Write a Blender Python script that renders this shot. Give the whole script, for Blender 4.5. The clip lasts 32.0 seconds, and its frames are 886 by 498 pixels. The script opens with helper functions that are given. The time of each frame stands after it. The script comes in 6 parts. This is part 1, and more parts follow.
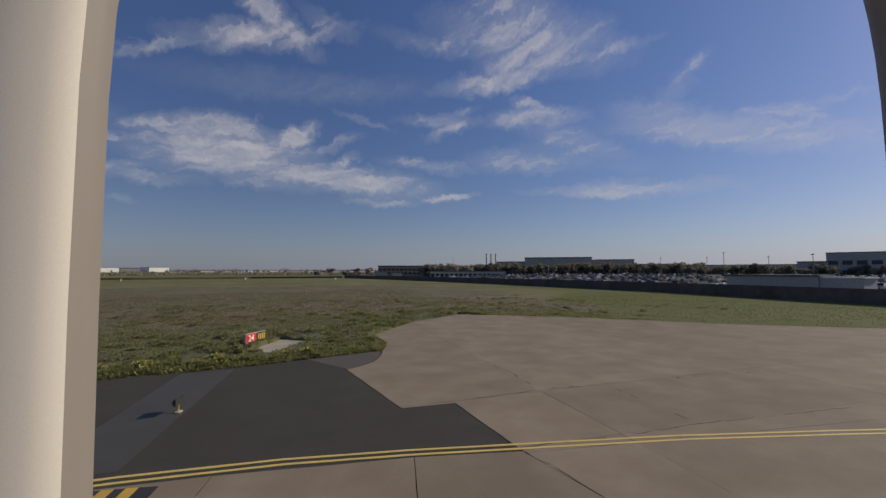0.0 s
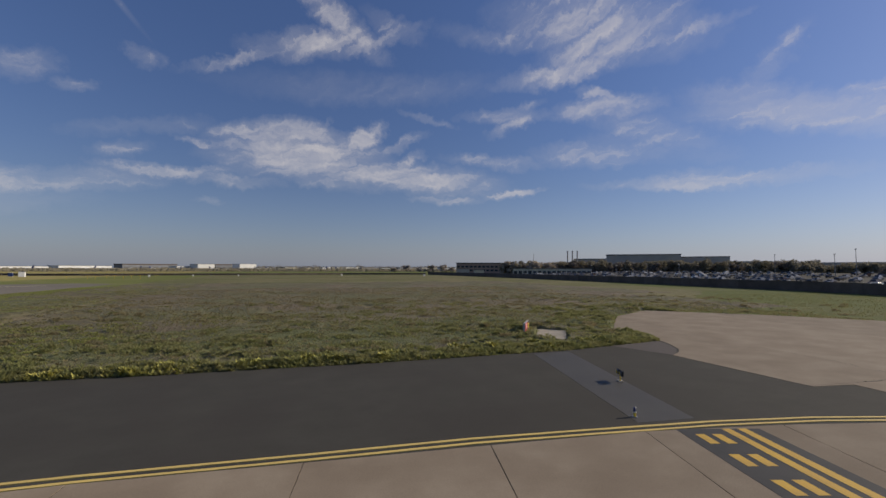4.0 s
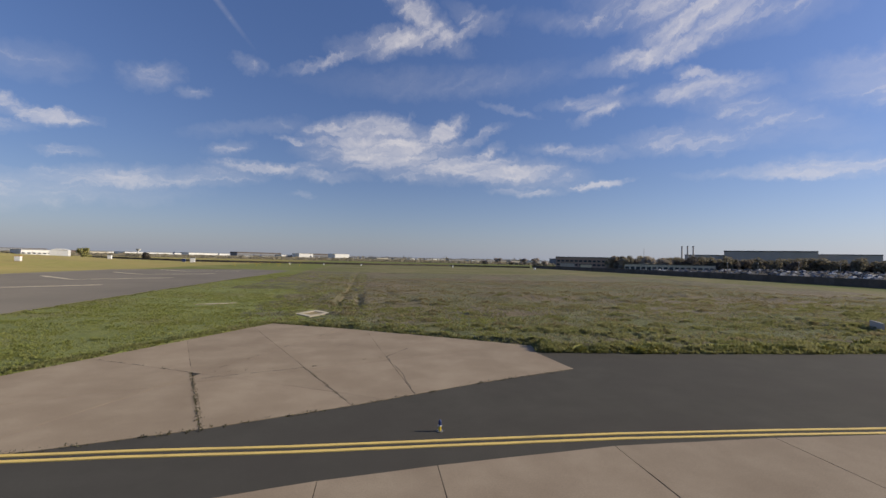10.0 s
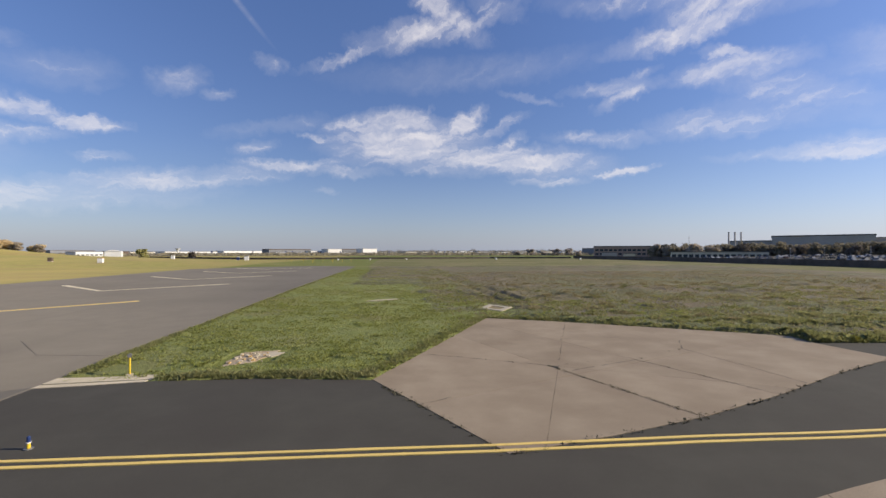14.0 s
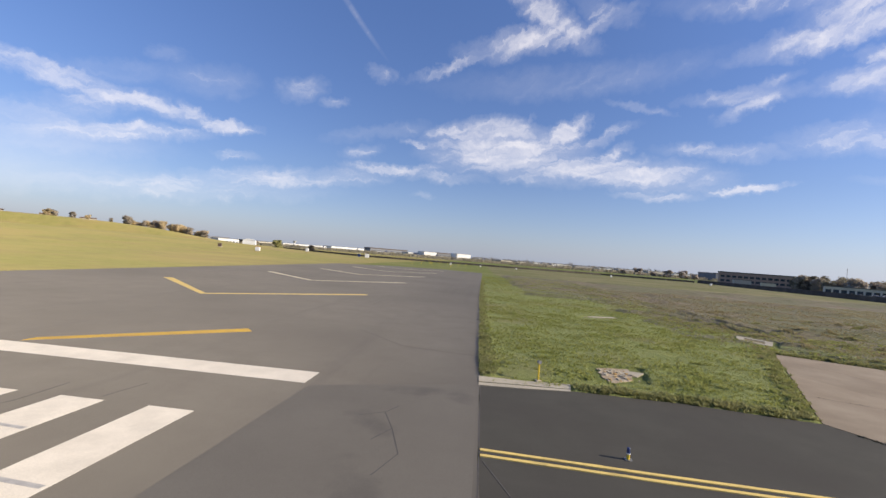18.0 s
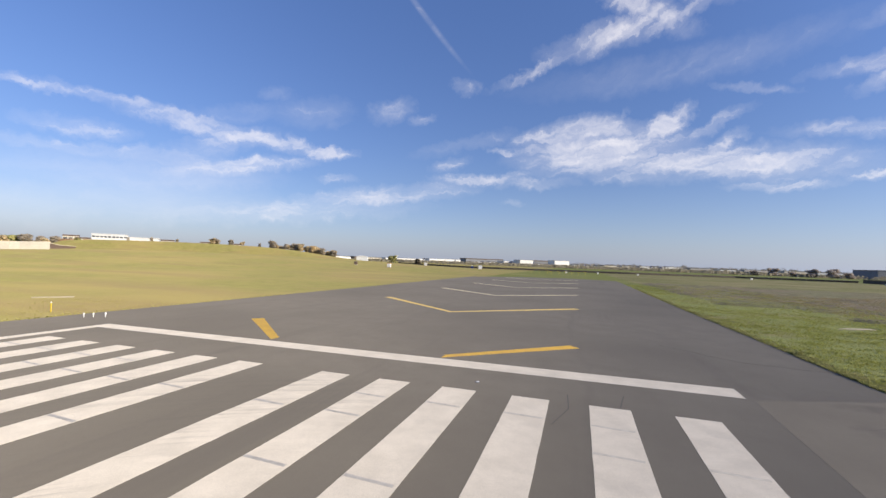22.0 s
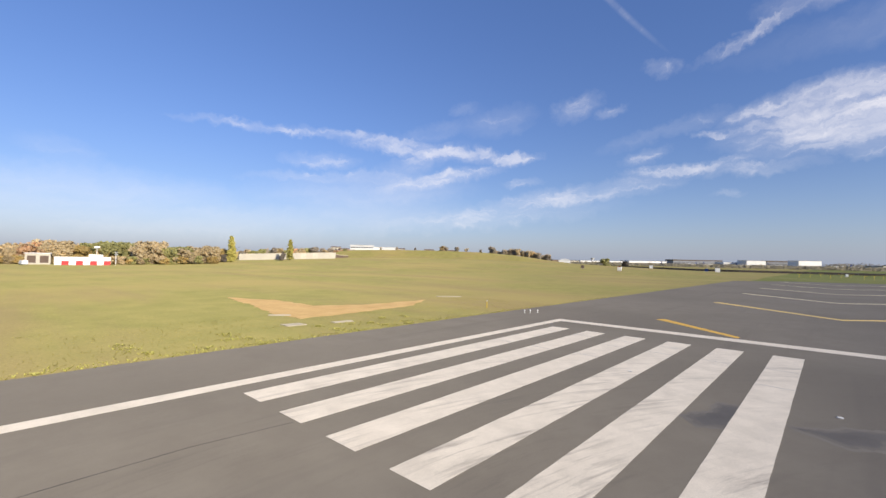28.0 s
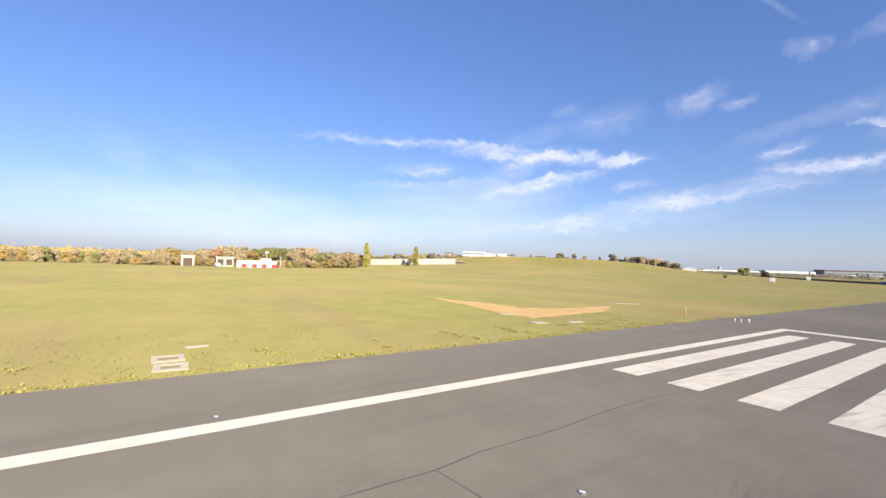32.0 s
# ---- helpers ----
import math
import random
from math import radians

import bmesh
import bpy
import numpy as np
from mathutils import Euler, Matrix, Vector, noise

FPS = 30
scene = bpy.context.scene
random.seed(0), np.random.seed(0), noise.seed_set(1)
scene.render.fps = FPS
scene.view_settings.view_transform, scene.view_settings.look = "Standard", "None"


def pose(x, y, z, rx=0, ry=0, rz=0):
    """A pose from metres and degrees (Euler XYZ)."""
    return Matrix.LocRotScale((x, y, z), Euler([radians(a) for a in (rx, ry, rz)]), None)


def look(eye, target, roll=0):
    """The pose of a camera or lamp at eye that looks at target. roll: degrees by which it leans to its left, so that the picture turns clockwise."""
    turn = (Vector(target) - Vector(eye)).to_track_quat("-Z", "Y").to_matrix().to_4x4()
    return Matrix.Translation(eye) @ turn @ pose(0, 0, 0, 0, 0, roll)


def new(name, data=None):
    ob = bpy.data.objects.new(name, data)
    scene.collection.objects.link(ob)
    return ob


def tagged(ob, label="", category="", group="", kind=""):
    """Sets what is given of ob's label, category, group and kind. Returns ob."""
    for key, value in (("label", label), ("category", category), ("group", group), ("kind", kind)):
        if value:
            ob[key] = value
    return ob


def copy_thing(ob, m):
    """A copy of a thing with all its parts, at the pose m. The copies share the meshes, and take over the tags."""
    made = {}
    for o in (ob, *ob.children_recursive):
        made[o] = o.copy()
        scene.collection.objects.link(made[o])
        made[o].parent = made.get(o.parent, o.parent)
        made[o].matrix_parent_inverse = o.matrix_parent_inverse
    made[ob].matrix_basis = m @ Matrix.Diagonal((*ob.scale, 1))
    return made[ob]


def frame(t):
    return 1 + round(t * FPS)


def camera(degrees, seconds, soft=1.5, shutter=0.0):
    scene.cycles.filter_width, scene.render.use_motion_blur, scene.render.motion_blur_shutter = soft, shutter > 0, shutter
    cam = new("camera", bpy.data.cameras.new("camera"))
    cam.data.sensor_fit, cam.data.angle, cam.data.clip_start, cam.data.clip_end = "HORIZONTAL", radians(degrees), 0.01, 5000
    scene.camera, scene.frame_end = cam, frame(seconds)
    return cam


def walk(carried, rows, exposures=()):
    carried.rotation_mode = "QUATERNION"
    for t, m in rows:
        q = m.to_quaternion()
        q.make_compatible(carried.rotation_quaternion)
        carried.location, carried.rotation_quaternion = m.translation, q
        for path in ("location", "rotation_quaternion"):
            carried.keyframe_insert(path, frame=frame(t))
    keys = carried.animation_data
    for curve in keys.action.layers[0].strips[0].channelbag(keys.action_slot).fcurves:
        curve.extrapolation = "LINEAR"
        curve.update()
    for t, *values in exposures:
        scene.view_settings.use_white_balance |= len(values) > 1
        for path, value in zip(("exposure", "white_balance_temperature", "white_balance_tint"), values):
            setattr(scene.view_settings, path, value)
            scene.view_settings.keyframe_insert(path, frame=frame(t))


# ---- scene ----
# The camera rides in an aircraft that taxies west, then turns left onto the runway.
# x runs across the runway, y along it towards the blast pad, z up. Threshold stripes end at y = 0.
cam = camera(91.7, 32.0)
# seconds, x, y, z, turn to the left, tilt, roll
ROWS = [
    (0.0, 113.44, -22.76, 6.40, -28.59, 3.02, 0.07),
    (0.5, 111.18, -22.07, 6.38, -27.72, 3.00, -0.11),
    (1.0, 108.92, -21.44, 6.36, -26.79, 2.98, -0.13),
    (1.5, 106.62, -20.86, 6.34, -25.68, 2.95, -0.22),
    (2.0, 104.36, -20.30, 6.35, -24.36, 2.80, -0.31),
    (2.5, 102.01, -19.82, 6.35, -23.26, 2.76, -0.22),
    (3.0, 99.55, -19.51, 6.40, -22.21, 2.71, -0.12),
    (3.5, 97.01, -19.35, 6.40, -21.17, 2.67, -0.09),
    (4.0, 94.43, -19.28, 6.40, -20.08, 2.62, -0.15),
    (4.5, 91.83, -19.27, 6.43, -18.88, 2.57, -0.27),
    (5.0, 89.26, -19.28, 6.42, -17.51, 2.52, -0.40),
    (5.5, 86.75, -19.24, 6.51, -16.18, 2.52, -0.32),
    (6.0, 84.31, -19.15, 6.47, -14.75, 2.37, -0.28),
    (6.5, 81.96, -18.90, 6.45, -13.23, 2.09, -0.39),
    (7.0, 79.79, -18.45, 6.43, -12.33, 2.04, -0.30),
    (7.5, 77.66, -17.98, 6.40, -11.48, 1.89, -0.11),
    (8.0, 75.47, -17.57, 6.35, -10.11, 1.83, 0.22),
    (8.5, 73.25, -17.28, 6.31, -9.46, 2.22, 0.32),
    (9.0, 71.11, -17.12, 6.32, -9.47, 2.32, -0.57),
    (9.5, 68.94, -16.95, 6.33, -9.52, 2.00, -1.01),
    (10.0, 66.79, -16.76, 6.32, -9.67, 1.49, -1.29),
    (10.5, 64.59, -16.65, 6.37, -9.60, 0.89, -1.12),
    (11.0, 62.35, -16.53, 6.39, -9.39, 0.59, -0.78),
    (11.5, 60.16, -16.33, 6.40, -8.90, 0.49, -0.51),
    (12.0, 57.87, -16.06, 6.39, -8.38, 0.50, -0.42),
    (12.5, 55.61, -15.90, 6.44, -7.89, 0.42, -0.14),
    (13.0, 53.38, -15.76, 6.47, -7.39, 0.48, -0.04),
    (13.5, 51.19, -15.52, 6.44, -6.92, 0.47, 0.13),
    (14.0, 48.95, -15.38, 6.44, -6.59, 0.46, 0.06),
    (14.5, 46.68, -15.34, 6.46, -6.45, 0.51, -1.02),
    (15.0, 44.51, -15.21, 6.40, -6.64, 0.61, -1.10),
    (15.5, 42.41, -15.04, 6.40, -6.56, 0.72, -1.02),
    (16.0, 40.34, -14.87, 6.40, -5.67, 0.84, -1.24),
    (16.5, 38.23, -14.74, 6.37, -3.40, 0.92, -1.84),
    (17.0, 36.06, -14.69, 6.39, 0.83, 0.95, -2.47),
    (17.5, 33.85, -14.77, 6.39, 3.33, 1.02, -4.09),
    (18.0, 31.72, -15.04, 6.40, 5.34, 0.99, -4.46),
    (18.5, 29.66, -15.33, 6.38, 6.50, 0.77, -4.36),
    (19.0, 27.55, -15.75, 6.37, 7.27, 0.73, -3.89),
    (19.5, 25.42, -16.29, 6.36, 7.88, 0.65, -3.65),
    (20.0, 23.31, -16.98, 6.39, 8.87, 0.68, -3.13),
    (20.5, 21.27, -17.98, 6.44, 10.48, 0.88, -3.06),
    (21.0, 19.40, -19.20, 6.57, 12.24, 1.21, -2.76),
    (21.5, 17.48, -20.31, 6.56, 14.49, 1.61, -2.37),
    (22.0, 15.60, -21.48, 6.55, 17.58, 1.55, -2.01),
    (22.5, 13.89, -22.60, 6.56, 18.62, 1.42, -2.46),
    (23.0, 12.17, -23.77, 6.54, 18.41, 1.29, -2.80),
    (23.5, 10.55, -25.08, 6.56, 17.82, 1.28, -2.83),
    (24.0, 8.94, -26.49, 6.59, 17.43, 1.54, -2.44),
    (24.5, 7.41, -28.03, 6.61, 18.19, 2.02, -1.74),
    (25.0, 6.05, -29.66, 6.62, 20.83, 2.56, -1.12),
    (25.5, 4.73, -31.23, 6.57, 24.66, 2.87, -1.29),
    (26.0, 3.45, -32.65, 6.45, 28.14, 2.72, -1.02),
    (26.5, 2.24, -34.07, 6.40, 31.45, 2.30, -0.84),
    (27.0, 1.12, -35.51, 6.40, 34.77, 1.79, -0.95),
    (27.5, 0.09, -37.05, 6.38, 38.27, 1.40, -1.20),
    (28.0, -0.85, -38.75, 6.46, 42.12, 1.30, -1.12),
    (28.5, -1.65, -40.69, 6.46, 45.49, 1.68, -0.84),
    (29.0, -2.38, -42.58, 6.42, 47.33, 1.73, -1.20),
    (29.5, -3.08, -44.47, 6.37, 48.59, 1.64, -1.26),
    (30.0, -3.63, -46.41, 6.38, 51.04, 1.69, -1.36),
    (30.5, -4.08, -48.30, 6.35, 53.34, 1.59, -0.22),
    (31.0, -4.54, -50.20, 6.33, 55.82, 1.78, -1.91),
    (31.5, -4.88, -52.17, 6.38, 56.20, 1.86, -4.30),
    (32.0, -5.07, -54.14, 6.35, 55.30, 1.78, -1.80),
]
# seconds, stops, kelvin, tint
EXPOSURES = [(0.0, -0.58, 6600, 10), (1.0, -0.52, 6600, 10), (2.5, -0.44, 6600, 10), (5.0, -0.38, 6720, 10), (6.0, -0.32, 6720, 10), (7.0, -0.04, 6720, 10), (10.0, -0.02, 6720, 10), (13.0, 0.22, 6720, 10), (17.0, 0.42, 6650, 10), (19.0, 0.48, 6550, 10), (21.0, 0.46, 6500, 10), (22.0, 0.43, 6480, 10), (23.0, 0.34, 6400, 10), (24.0, 0.24, 6250, 10), (25.5, 0.18, 6150, 10), (28.0, 0.38, 6400, 10), (29.0, 0.56, 6450, 10), (30.0, 0.62, 6420, 10), (32.0, 0.72, 6430, 10)]
walk(cam, [(t, pose(x, y, z, 90 + tilt, roll, turn)) for t, x, y, z, turn, tilt, roll in ROWS], EXPOSURES)

# ---------------------------------------------------------------- light
SUN_AZ, SUN_EL = 96.0, 24.6          # degrees from +y towards +x, and above the horizon


def compass(az, el=0.0):
    a, e = radians(az), radians(el)
    return Vector((math.sin(a) * math.cos(e), math.cos(a) * math.cos(e), math.sin(e)))


sun_data = bpy.data.lights.new("sun", "SUN")
sun_data.energy, sun_data.angle, sun_data.color = 5.0, radians(0.53), (1.0, 0.89, 0.72)
sun = new("sun", sun_data)
sun.matrix_world = look((0, 0, 80), Vector((0, 0, 80)) - compass(SUN_AZ, SUN_EL))

# wisps of cirrus: azimuth, elevation, half length, half height, slope (degrees), density
WISPS_A = [(-4.2, 24.7, 5.3, 0.44, 20, 0.55), (3.4, 26.9, 5.7, 1.06, 9, 0.8), (6.4, 29.6, 4.4, 1.11, -29, 0.85), (12.0, 28.1, 4.1, 0.5, 20, 0.5), (-25.0, 19.0, 2.0, 0.84, 19, 0.45), (-21.1, 18.3, 1.3, 0.4, 7, 0.4), (-15.3, 22.0, 1.2, 0.58, -6, 0.42), (-32.5, 13.0, 2.0, 0.52, 11, 0.65), (-31.9, 10.0, 1.8, 0.34, 1, 0.35), (-33.0, 17.5, 1.2, 0.87, 10, 0.25), (10.3, 22.8, 12.3, 1.1, 3, 0.24), (-25.7, 8.1, 8.8, 0.85, 9, 0.62), (-27.9, 6.3, 5.4, 0.84, 7, 0.3), (35.8, 24.2, 5.8, 0.84, 6, 0.85), (39.9, 28.2, 8.4, 2.13, -12, 0.8), (39.6, 30.8, 5.8, 1.81, -19, 0.7)]
WISPS_B = [(48.2, 25.8, 4.6, 0.54, 6, 0.75), (28.9, 28.2, 6.7, 0.86, -7, 0.38), (41.6, 26.8, 6.0, 1.57, 12, 0.85), (52.3, 10.0, 8.5, 0.54, -2, 0.65), (51.1, 10.3, 3.1, 0.81, -2, 0.55), (64.7, 14.8, 11.6, 1.15, -11, 0.52), (67.0, 16.5, 2.9, 0.55, -6, 0.65), (71.9, 16.6, 1.4, 0.31, 3, 0.4), (59.6, 23.1, 0.9, 0.62, 13, 0.55), (57.4, 20.8, 3.0, 0.88, 44, 0.32), (54.7, 18.8, 3.9, 0.87, -9, 0.36), (72.4, 13.6, 2.4, 0.72, -31, 0.55), (-8.4, 11.4, 3.6, 0.48, 11, 0.35), (28.3, 19.5, 3.9, 0.56, 0, 0.6), (29.4, 18.5, 2.6, 0.56, 20, 0.72), (31.1, 20.3, 1.7, 0.48, 24, 0.4)]
WISPS_C = [(40.3, 21.2, 2.0, 0.49, -20, 0.72), (40.8, 19.6, 4.2, 0.99, -1, 0.8), (45.5, 16.5, 6.0, 1.29, -23, 0.45), (38.7, 14.3, 4.9, 0.96, -2, 0.58), (45.2, 14.8, 4.9, 1.21, -4, 0.36), (27.1, 13.9, 4.8, 0.53, -5, 0.5), (48.4, 9.9, 4.7, 0.54, -5, 0.68), (11.6, 22.4, 11.7, 1.02, 4, 0.26), (18.2, 19.3, 2.5, 0.33, -16, 0.42), (-13.9, 10.9, 3.6, 0.48, 0, 0.78), (-6.3, 10.5, 3.9, 0.5, -1, 0.55), (-17.3, 12.6, 1.8, 0.53, 12, 0.38), (-10.0, 14.7, 1.4, 0.34, 1, 0.52), (-14.6, 15.4, 5.0, 0.59, 12, 0.28), (-8.2, 7.8, 0.8, 0.29, -5, 0.45), (-2.1, 16.5, 4.5, 1.03, 8, 0.8)]
WISPS_D = [(1.8, 14.1, 7.1, 1.83, 1, 1.0), (3.7, 15.8, 4.2, 1.39, -7, 0.92), (9.1, 16.5, 2.4, 0.83, 41, 0.95), (13.9, 15.9, 2.8, 0.48, 23, 0.5), (15.1, 13.8, 1.9, 0.56, 23, 0.78), (14.5, 12.1, 8.9, 1.28, -5, 0.9), (19.3, 11.1, 4.3, 0.64, 6, 0.65), (20.7, 9.2, 3.4, 0.36, 0, 0.6), (25.3, 10.9, 1.8, 0.55, 17, 0.7), (29.5, 9.9, 2.5, 0.34, 5, 0.8), (-4.7, 13.8, 3.0, 0.91, -37, 0.62), (5.5, 11.5, 7.2, 0.8, -4, 0.52), (3.9, 17.3, 1.6, 0.34, 48, 0.45), (-53.6, 15.4, 5.4, 0.42, -3, 0.52), (-45.0, 14.2, 6.8, 0.72, -5, 0.82), (-45.6, 12.7, 4.4, 0.79, 17, 0.45)]
WISPS_E = [(-35.9, 13.6, 1.8, 0.56, -23, 0.75), (-32.8, 13.1, 2.2, 0.36, 4, 0.82), (-54.0, 10.4, 5.9, 0.49, 5, 0.52), (-43.1, 10.4, 5.5, 0.61, 11, 0.72), (-57.6, 12.2, 2.1, 0.58, 8, 0.42), (-43.2, 16.4, 3.7, 0.65, 13, 0.24), (-35.0, 17.8, 3.5, 1.08, 9, 0.3), (-39.2, 19.3, 1.7, 0.52, 11, 0.28), (-32.4, 10.3, 1.0, 0.22, 3, 0.42), (-27.7, 7.9, 10.6, 0.81, 10, 0.62), (-37.0, 5.5, 9.9, 0.94, 6, 0.52), (-64.0, 15.4, 6.5, 0.35, 0, 0.58), (-58.2, 12.1, 3.1, 0.58, 1, 0.55), (-54.8, 10.1, 8.2, 0.44, 2, 0.5), (-92.3, 10.6, 2.4, 1.28, -37, 0.22), (-84.0, 10.1, 2.5, 0.71, -6, 0.28)]
WISPS_F = [(-15.1, 21.9, 1.2, 0.56, 2, 0.4), (13.2, 29.8, 2.9, 0.75, -20, 0.4)]
VEILS = [(59.9, 16.1, 6.3, 1.32, -18, 0.45), (-50.0, 8.3, 7.6, 1.56, 6, 0.52), (-52.2, 6.0, 8.0, 1.79, 5, 0.48), (-83.5, 6.0, 11.6, 1.71, 1, 0.52), (-72.6, 3.9, 17.8, 1.58, 2, 0.48), (-54.3, 7.4, 8.5, 1.63, -1, 0.45)]
CONTRAIL = [(-21.0, 29.7, 5.0, 0.24, -43, 0.3)]
WISPS = WISPS_A + WISPS_B + WISPS_C + WISPS_D + WISPS_E + WISPS_F


def add_node(tree, kind, *links, **values):
    """A node with its fields set; links are (input, socket or value)."""
    n = tree.nodes.new(kind)
    for key, value in values.items():
        setattr(n, key, value)
    for key, value in links:
        if isinstance(value, bpy.types.NodeSocket):
            tree.links.new(value, n.inputs[key])
        else:
            n.inputs[key].default_value = value
    return n


def num(tree, op, a, b=0.0, c=0.0, clamp=False):
    return add_node(tree, "ShaderNodeMath", (0, a), (1, b), (2, c), operation=op, use_clamp=clamp).outputs[0]


def make_world():
    world = bpy.data.worlds.new("sky")
    scene.world = world
    world.use_nodes = True
    tree = world.node_tree
    tree.nodes.clear()
    sky = add_node(tree, "ShaderNodeTexSky", sky_type="NISHITA", sun_disc=False, sun_elevation=radians(SUN_EL),
                   sun_rotation=radians(SUN_AZ), altitude=90, air_density=1.0, dust_density=0.35, ozone_density=3.0)
    place = tree.nodes.new("ShaderNodeTexCoord").outputs["Generated"]
    # azimuth and elevation in degrees
    axes = add_node(tree, "ShaderNodeSeparateXYZ", (0, place)).outputs
    azimuth = num(tree, "MULTIPLY", num(tree, "ARCTAN2", axes["X"], axes["Y"]), 57.29578)
    elevation = num(tree, "MULTIPLY", num(tree, "ARCSINE", axes["Z"]), 57.29578)
    chart = add_node(tree, "ShaderNodeCombineXYZ", (0, azimuth), (1, elevation)).outputs[0]

    def wander(scale, detail, rough, size):
        n = add_node(tree, "ShaderNodeTexNoise", ("Vector", chart), ("Scale", scale), ("Detail", detail), ("Roughness", rough))
        n = add_node(tree, "ShaderNodeVectorMath", (0, n.outputs["Color"]), (1, (0.5, 0.5, 0.5)), operation="SUBTRACT")
        return add_node(tree, "ShaderNodeVectorMath", (0, n.outputs[0]), (1, size), operation="MULTIPLY").outputs[0]

    way = add_node(tree, "ShaderNodeVectorMath", (0, chart), (1, wander(0.22, 6.0, 0.62, (4.6, 2.4, 0.0))), operation="ADD").outputs[0]
    way = add_node(tree, "ShaderNodeVectorMath", (0, way), (1, wander(0.8, 4.0, 0.6, (2.4, 1.5, 0.0))), operation="ADD").outputs[0]

    def puffs(table, vector):
        """The densest of a table of soft ellipses."""
        most = None
        for az, el, length, height, slope, density in table:
            puff = add_node(tree, "ShaderNodeTexGradient", ("Vector", vector), gradient_type="SPHERICAL")
            own = puff.texture_mapping
            own.vector_type, own.translation, own.rotation, own.scale = "TEXTURE", (az, el, 0.0), (0.0, 0.0, radians(slope)), (length * 1.85, height * 2.0, 1.0)
            m = num(tree, "MINIMUM", num(tree, "MULTIPLY", puff.outputs["Fac"], 1.5 * density), density)
            most = m if most is None else num(tree, "MAXIMUM", most, m)
        return most

    total = num(tree, "MAXIMUM", puffs(WISPS, way), puffs(CONTRAIL, chart))

    # fibres, drawn out level below and along the mares' tails above
    def fibres(slope, size):
        drawn = add_node(tree, "ShaderNodeMapping", ("Vector", way), ("Rotation", (0.0, 0.0, radians(slope))), ("Scale", size), vector_type="TEXTURE").outputs[0]
        return add_node(tree, "ShaderNodeTexNoise", ("Vector", drawn), ("Scale", 1.0), ("Detail", 7.0), ("Roughness", 0.6), ("Distortion", 0.3)).outputs[0]

    upper = add_node(tree, "ShaderNodeMapRange", (0, elevation), (1, 16.0), (2, 23.0)).outputs[0]
    fine = add_node(tree, "ShaderNodeMix", (0, upper), (2, fibres(6, (6.0, 1.25, 1.0))), (3, fibres(30, (7.0, 1.5, 1.0)))).outputs[0]
    frayed = num(tree, "ADD", num(tree, "MULTIPLY", total, 0.85), num(tree, "MULTIPLY_ADD", fine, 1.7, -0.85 - 0.22))
    there = add_node(tree, "ShaderNodeMapRange", (0, total), (1, 0.0), (2, 0.35)).outputs[0]
    cover = num(tree, "MULTIPLY", num(tree, "MULTIPLY", frayed, 1.05, clamp=True), there)
    soft = num(tree, "MULTIPLY", num(tree, "POWER", total, 1.15), num(tree, "MULTIPLY_ADD", fine, 1.1, -0.1))
    thin = num(tree, "MULTIPLY", num(tree, "POWER", puffs(VEILS, way), 1.25), num(tree, "MULTIPLY_ADD", fine, 1.3, 0.25))
    cover = num(tree, "ADD", num(tree, "MAXIMUM", cover, soft), num(tree, "MULTIPLY", thin, 0.62))
    cover = num(tree, "MINIMUM", num(tree, "MULTIPLY", cover, 0.8), 0.85)
    deep = add_node(tree, "ShaderNodeHueSaturation", ("Saturation", 1.06), ("Color", sky.outputs[0]))
    deep = add_node(tree, "ShaderNodeVectorMath", (0, deep.outputs[0]), (1, (0.99, 0.96, 1.2)), operation="MULTIPLY")
    # the sky pales a little towards the zenith of a hazy autumn day
    deep = add_node(tree, "ShaderNodeVectorMath", (0, deep.outputs[0]), ("Scale", add_node(tree, "ShaderNodeMapRange", (0, elevation), (1, 10.0), (2, 32.0), (3, 1.0), (4, 1.3)).outputs[0]), operation="SCALE")
    # haze low over the horizon
    level = axes["Z"]
    low = num(tree, "POWER", 2.718, num(tree, "MULTIPLY", num(tree, "MAXIMUM", level, 0.0), -13.0))
    sunward = add_node(tree, "ShaderNodeMapRange", (0, azimuth), (1, 0.0), (2, 80.0), (3, 0.8), (4, 1.45)).outputs[0]
    mist = add_node(tree, "ShaderNodeVectorMath", (0, (4.0, 4.7, 6.3)), ("Scale", sunward), operation="SCALE").outputs[0]
    hazy = add_node(tree, "ShaderNodeMix", (0, num(tree, "MULTIPLY", low, 0.82)), (6, deep.outputs[0]), (7, mist), data_type="RGBA")
    mixed = add_node(tree, "ShaderNodeMix", (0, cover), (6, hazy.outputs[2]), (7, (9.6, 9.2, 9.4, 1)), data_type="RGBA")
    back = add_node(tree, "ShaderNodeBackground", ("Color", mixed.outputs[2]), ("Strength", 0.08))
    out = add_node(tree, "ShaderNodeOutputWorld", ("Surface", back.outputs[0]))
    return world


make_world()

# ---------------------------------------------------------------- materials


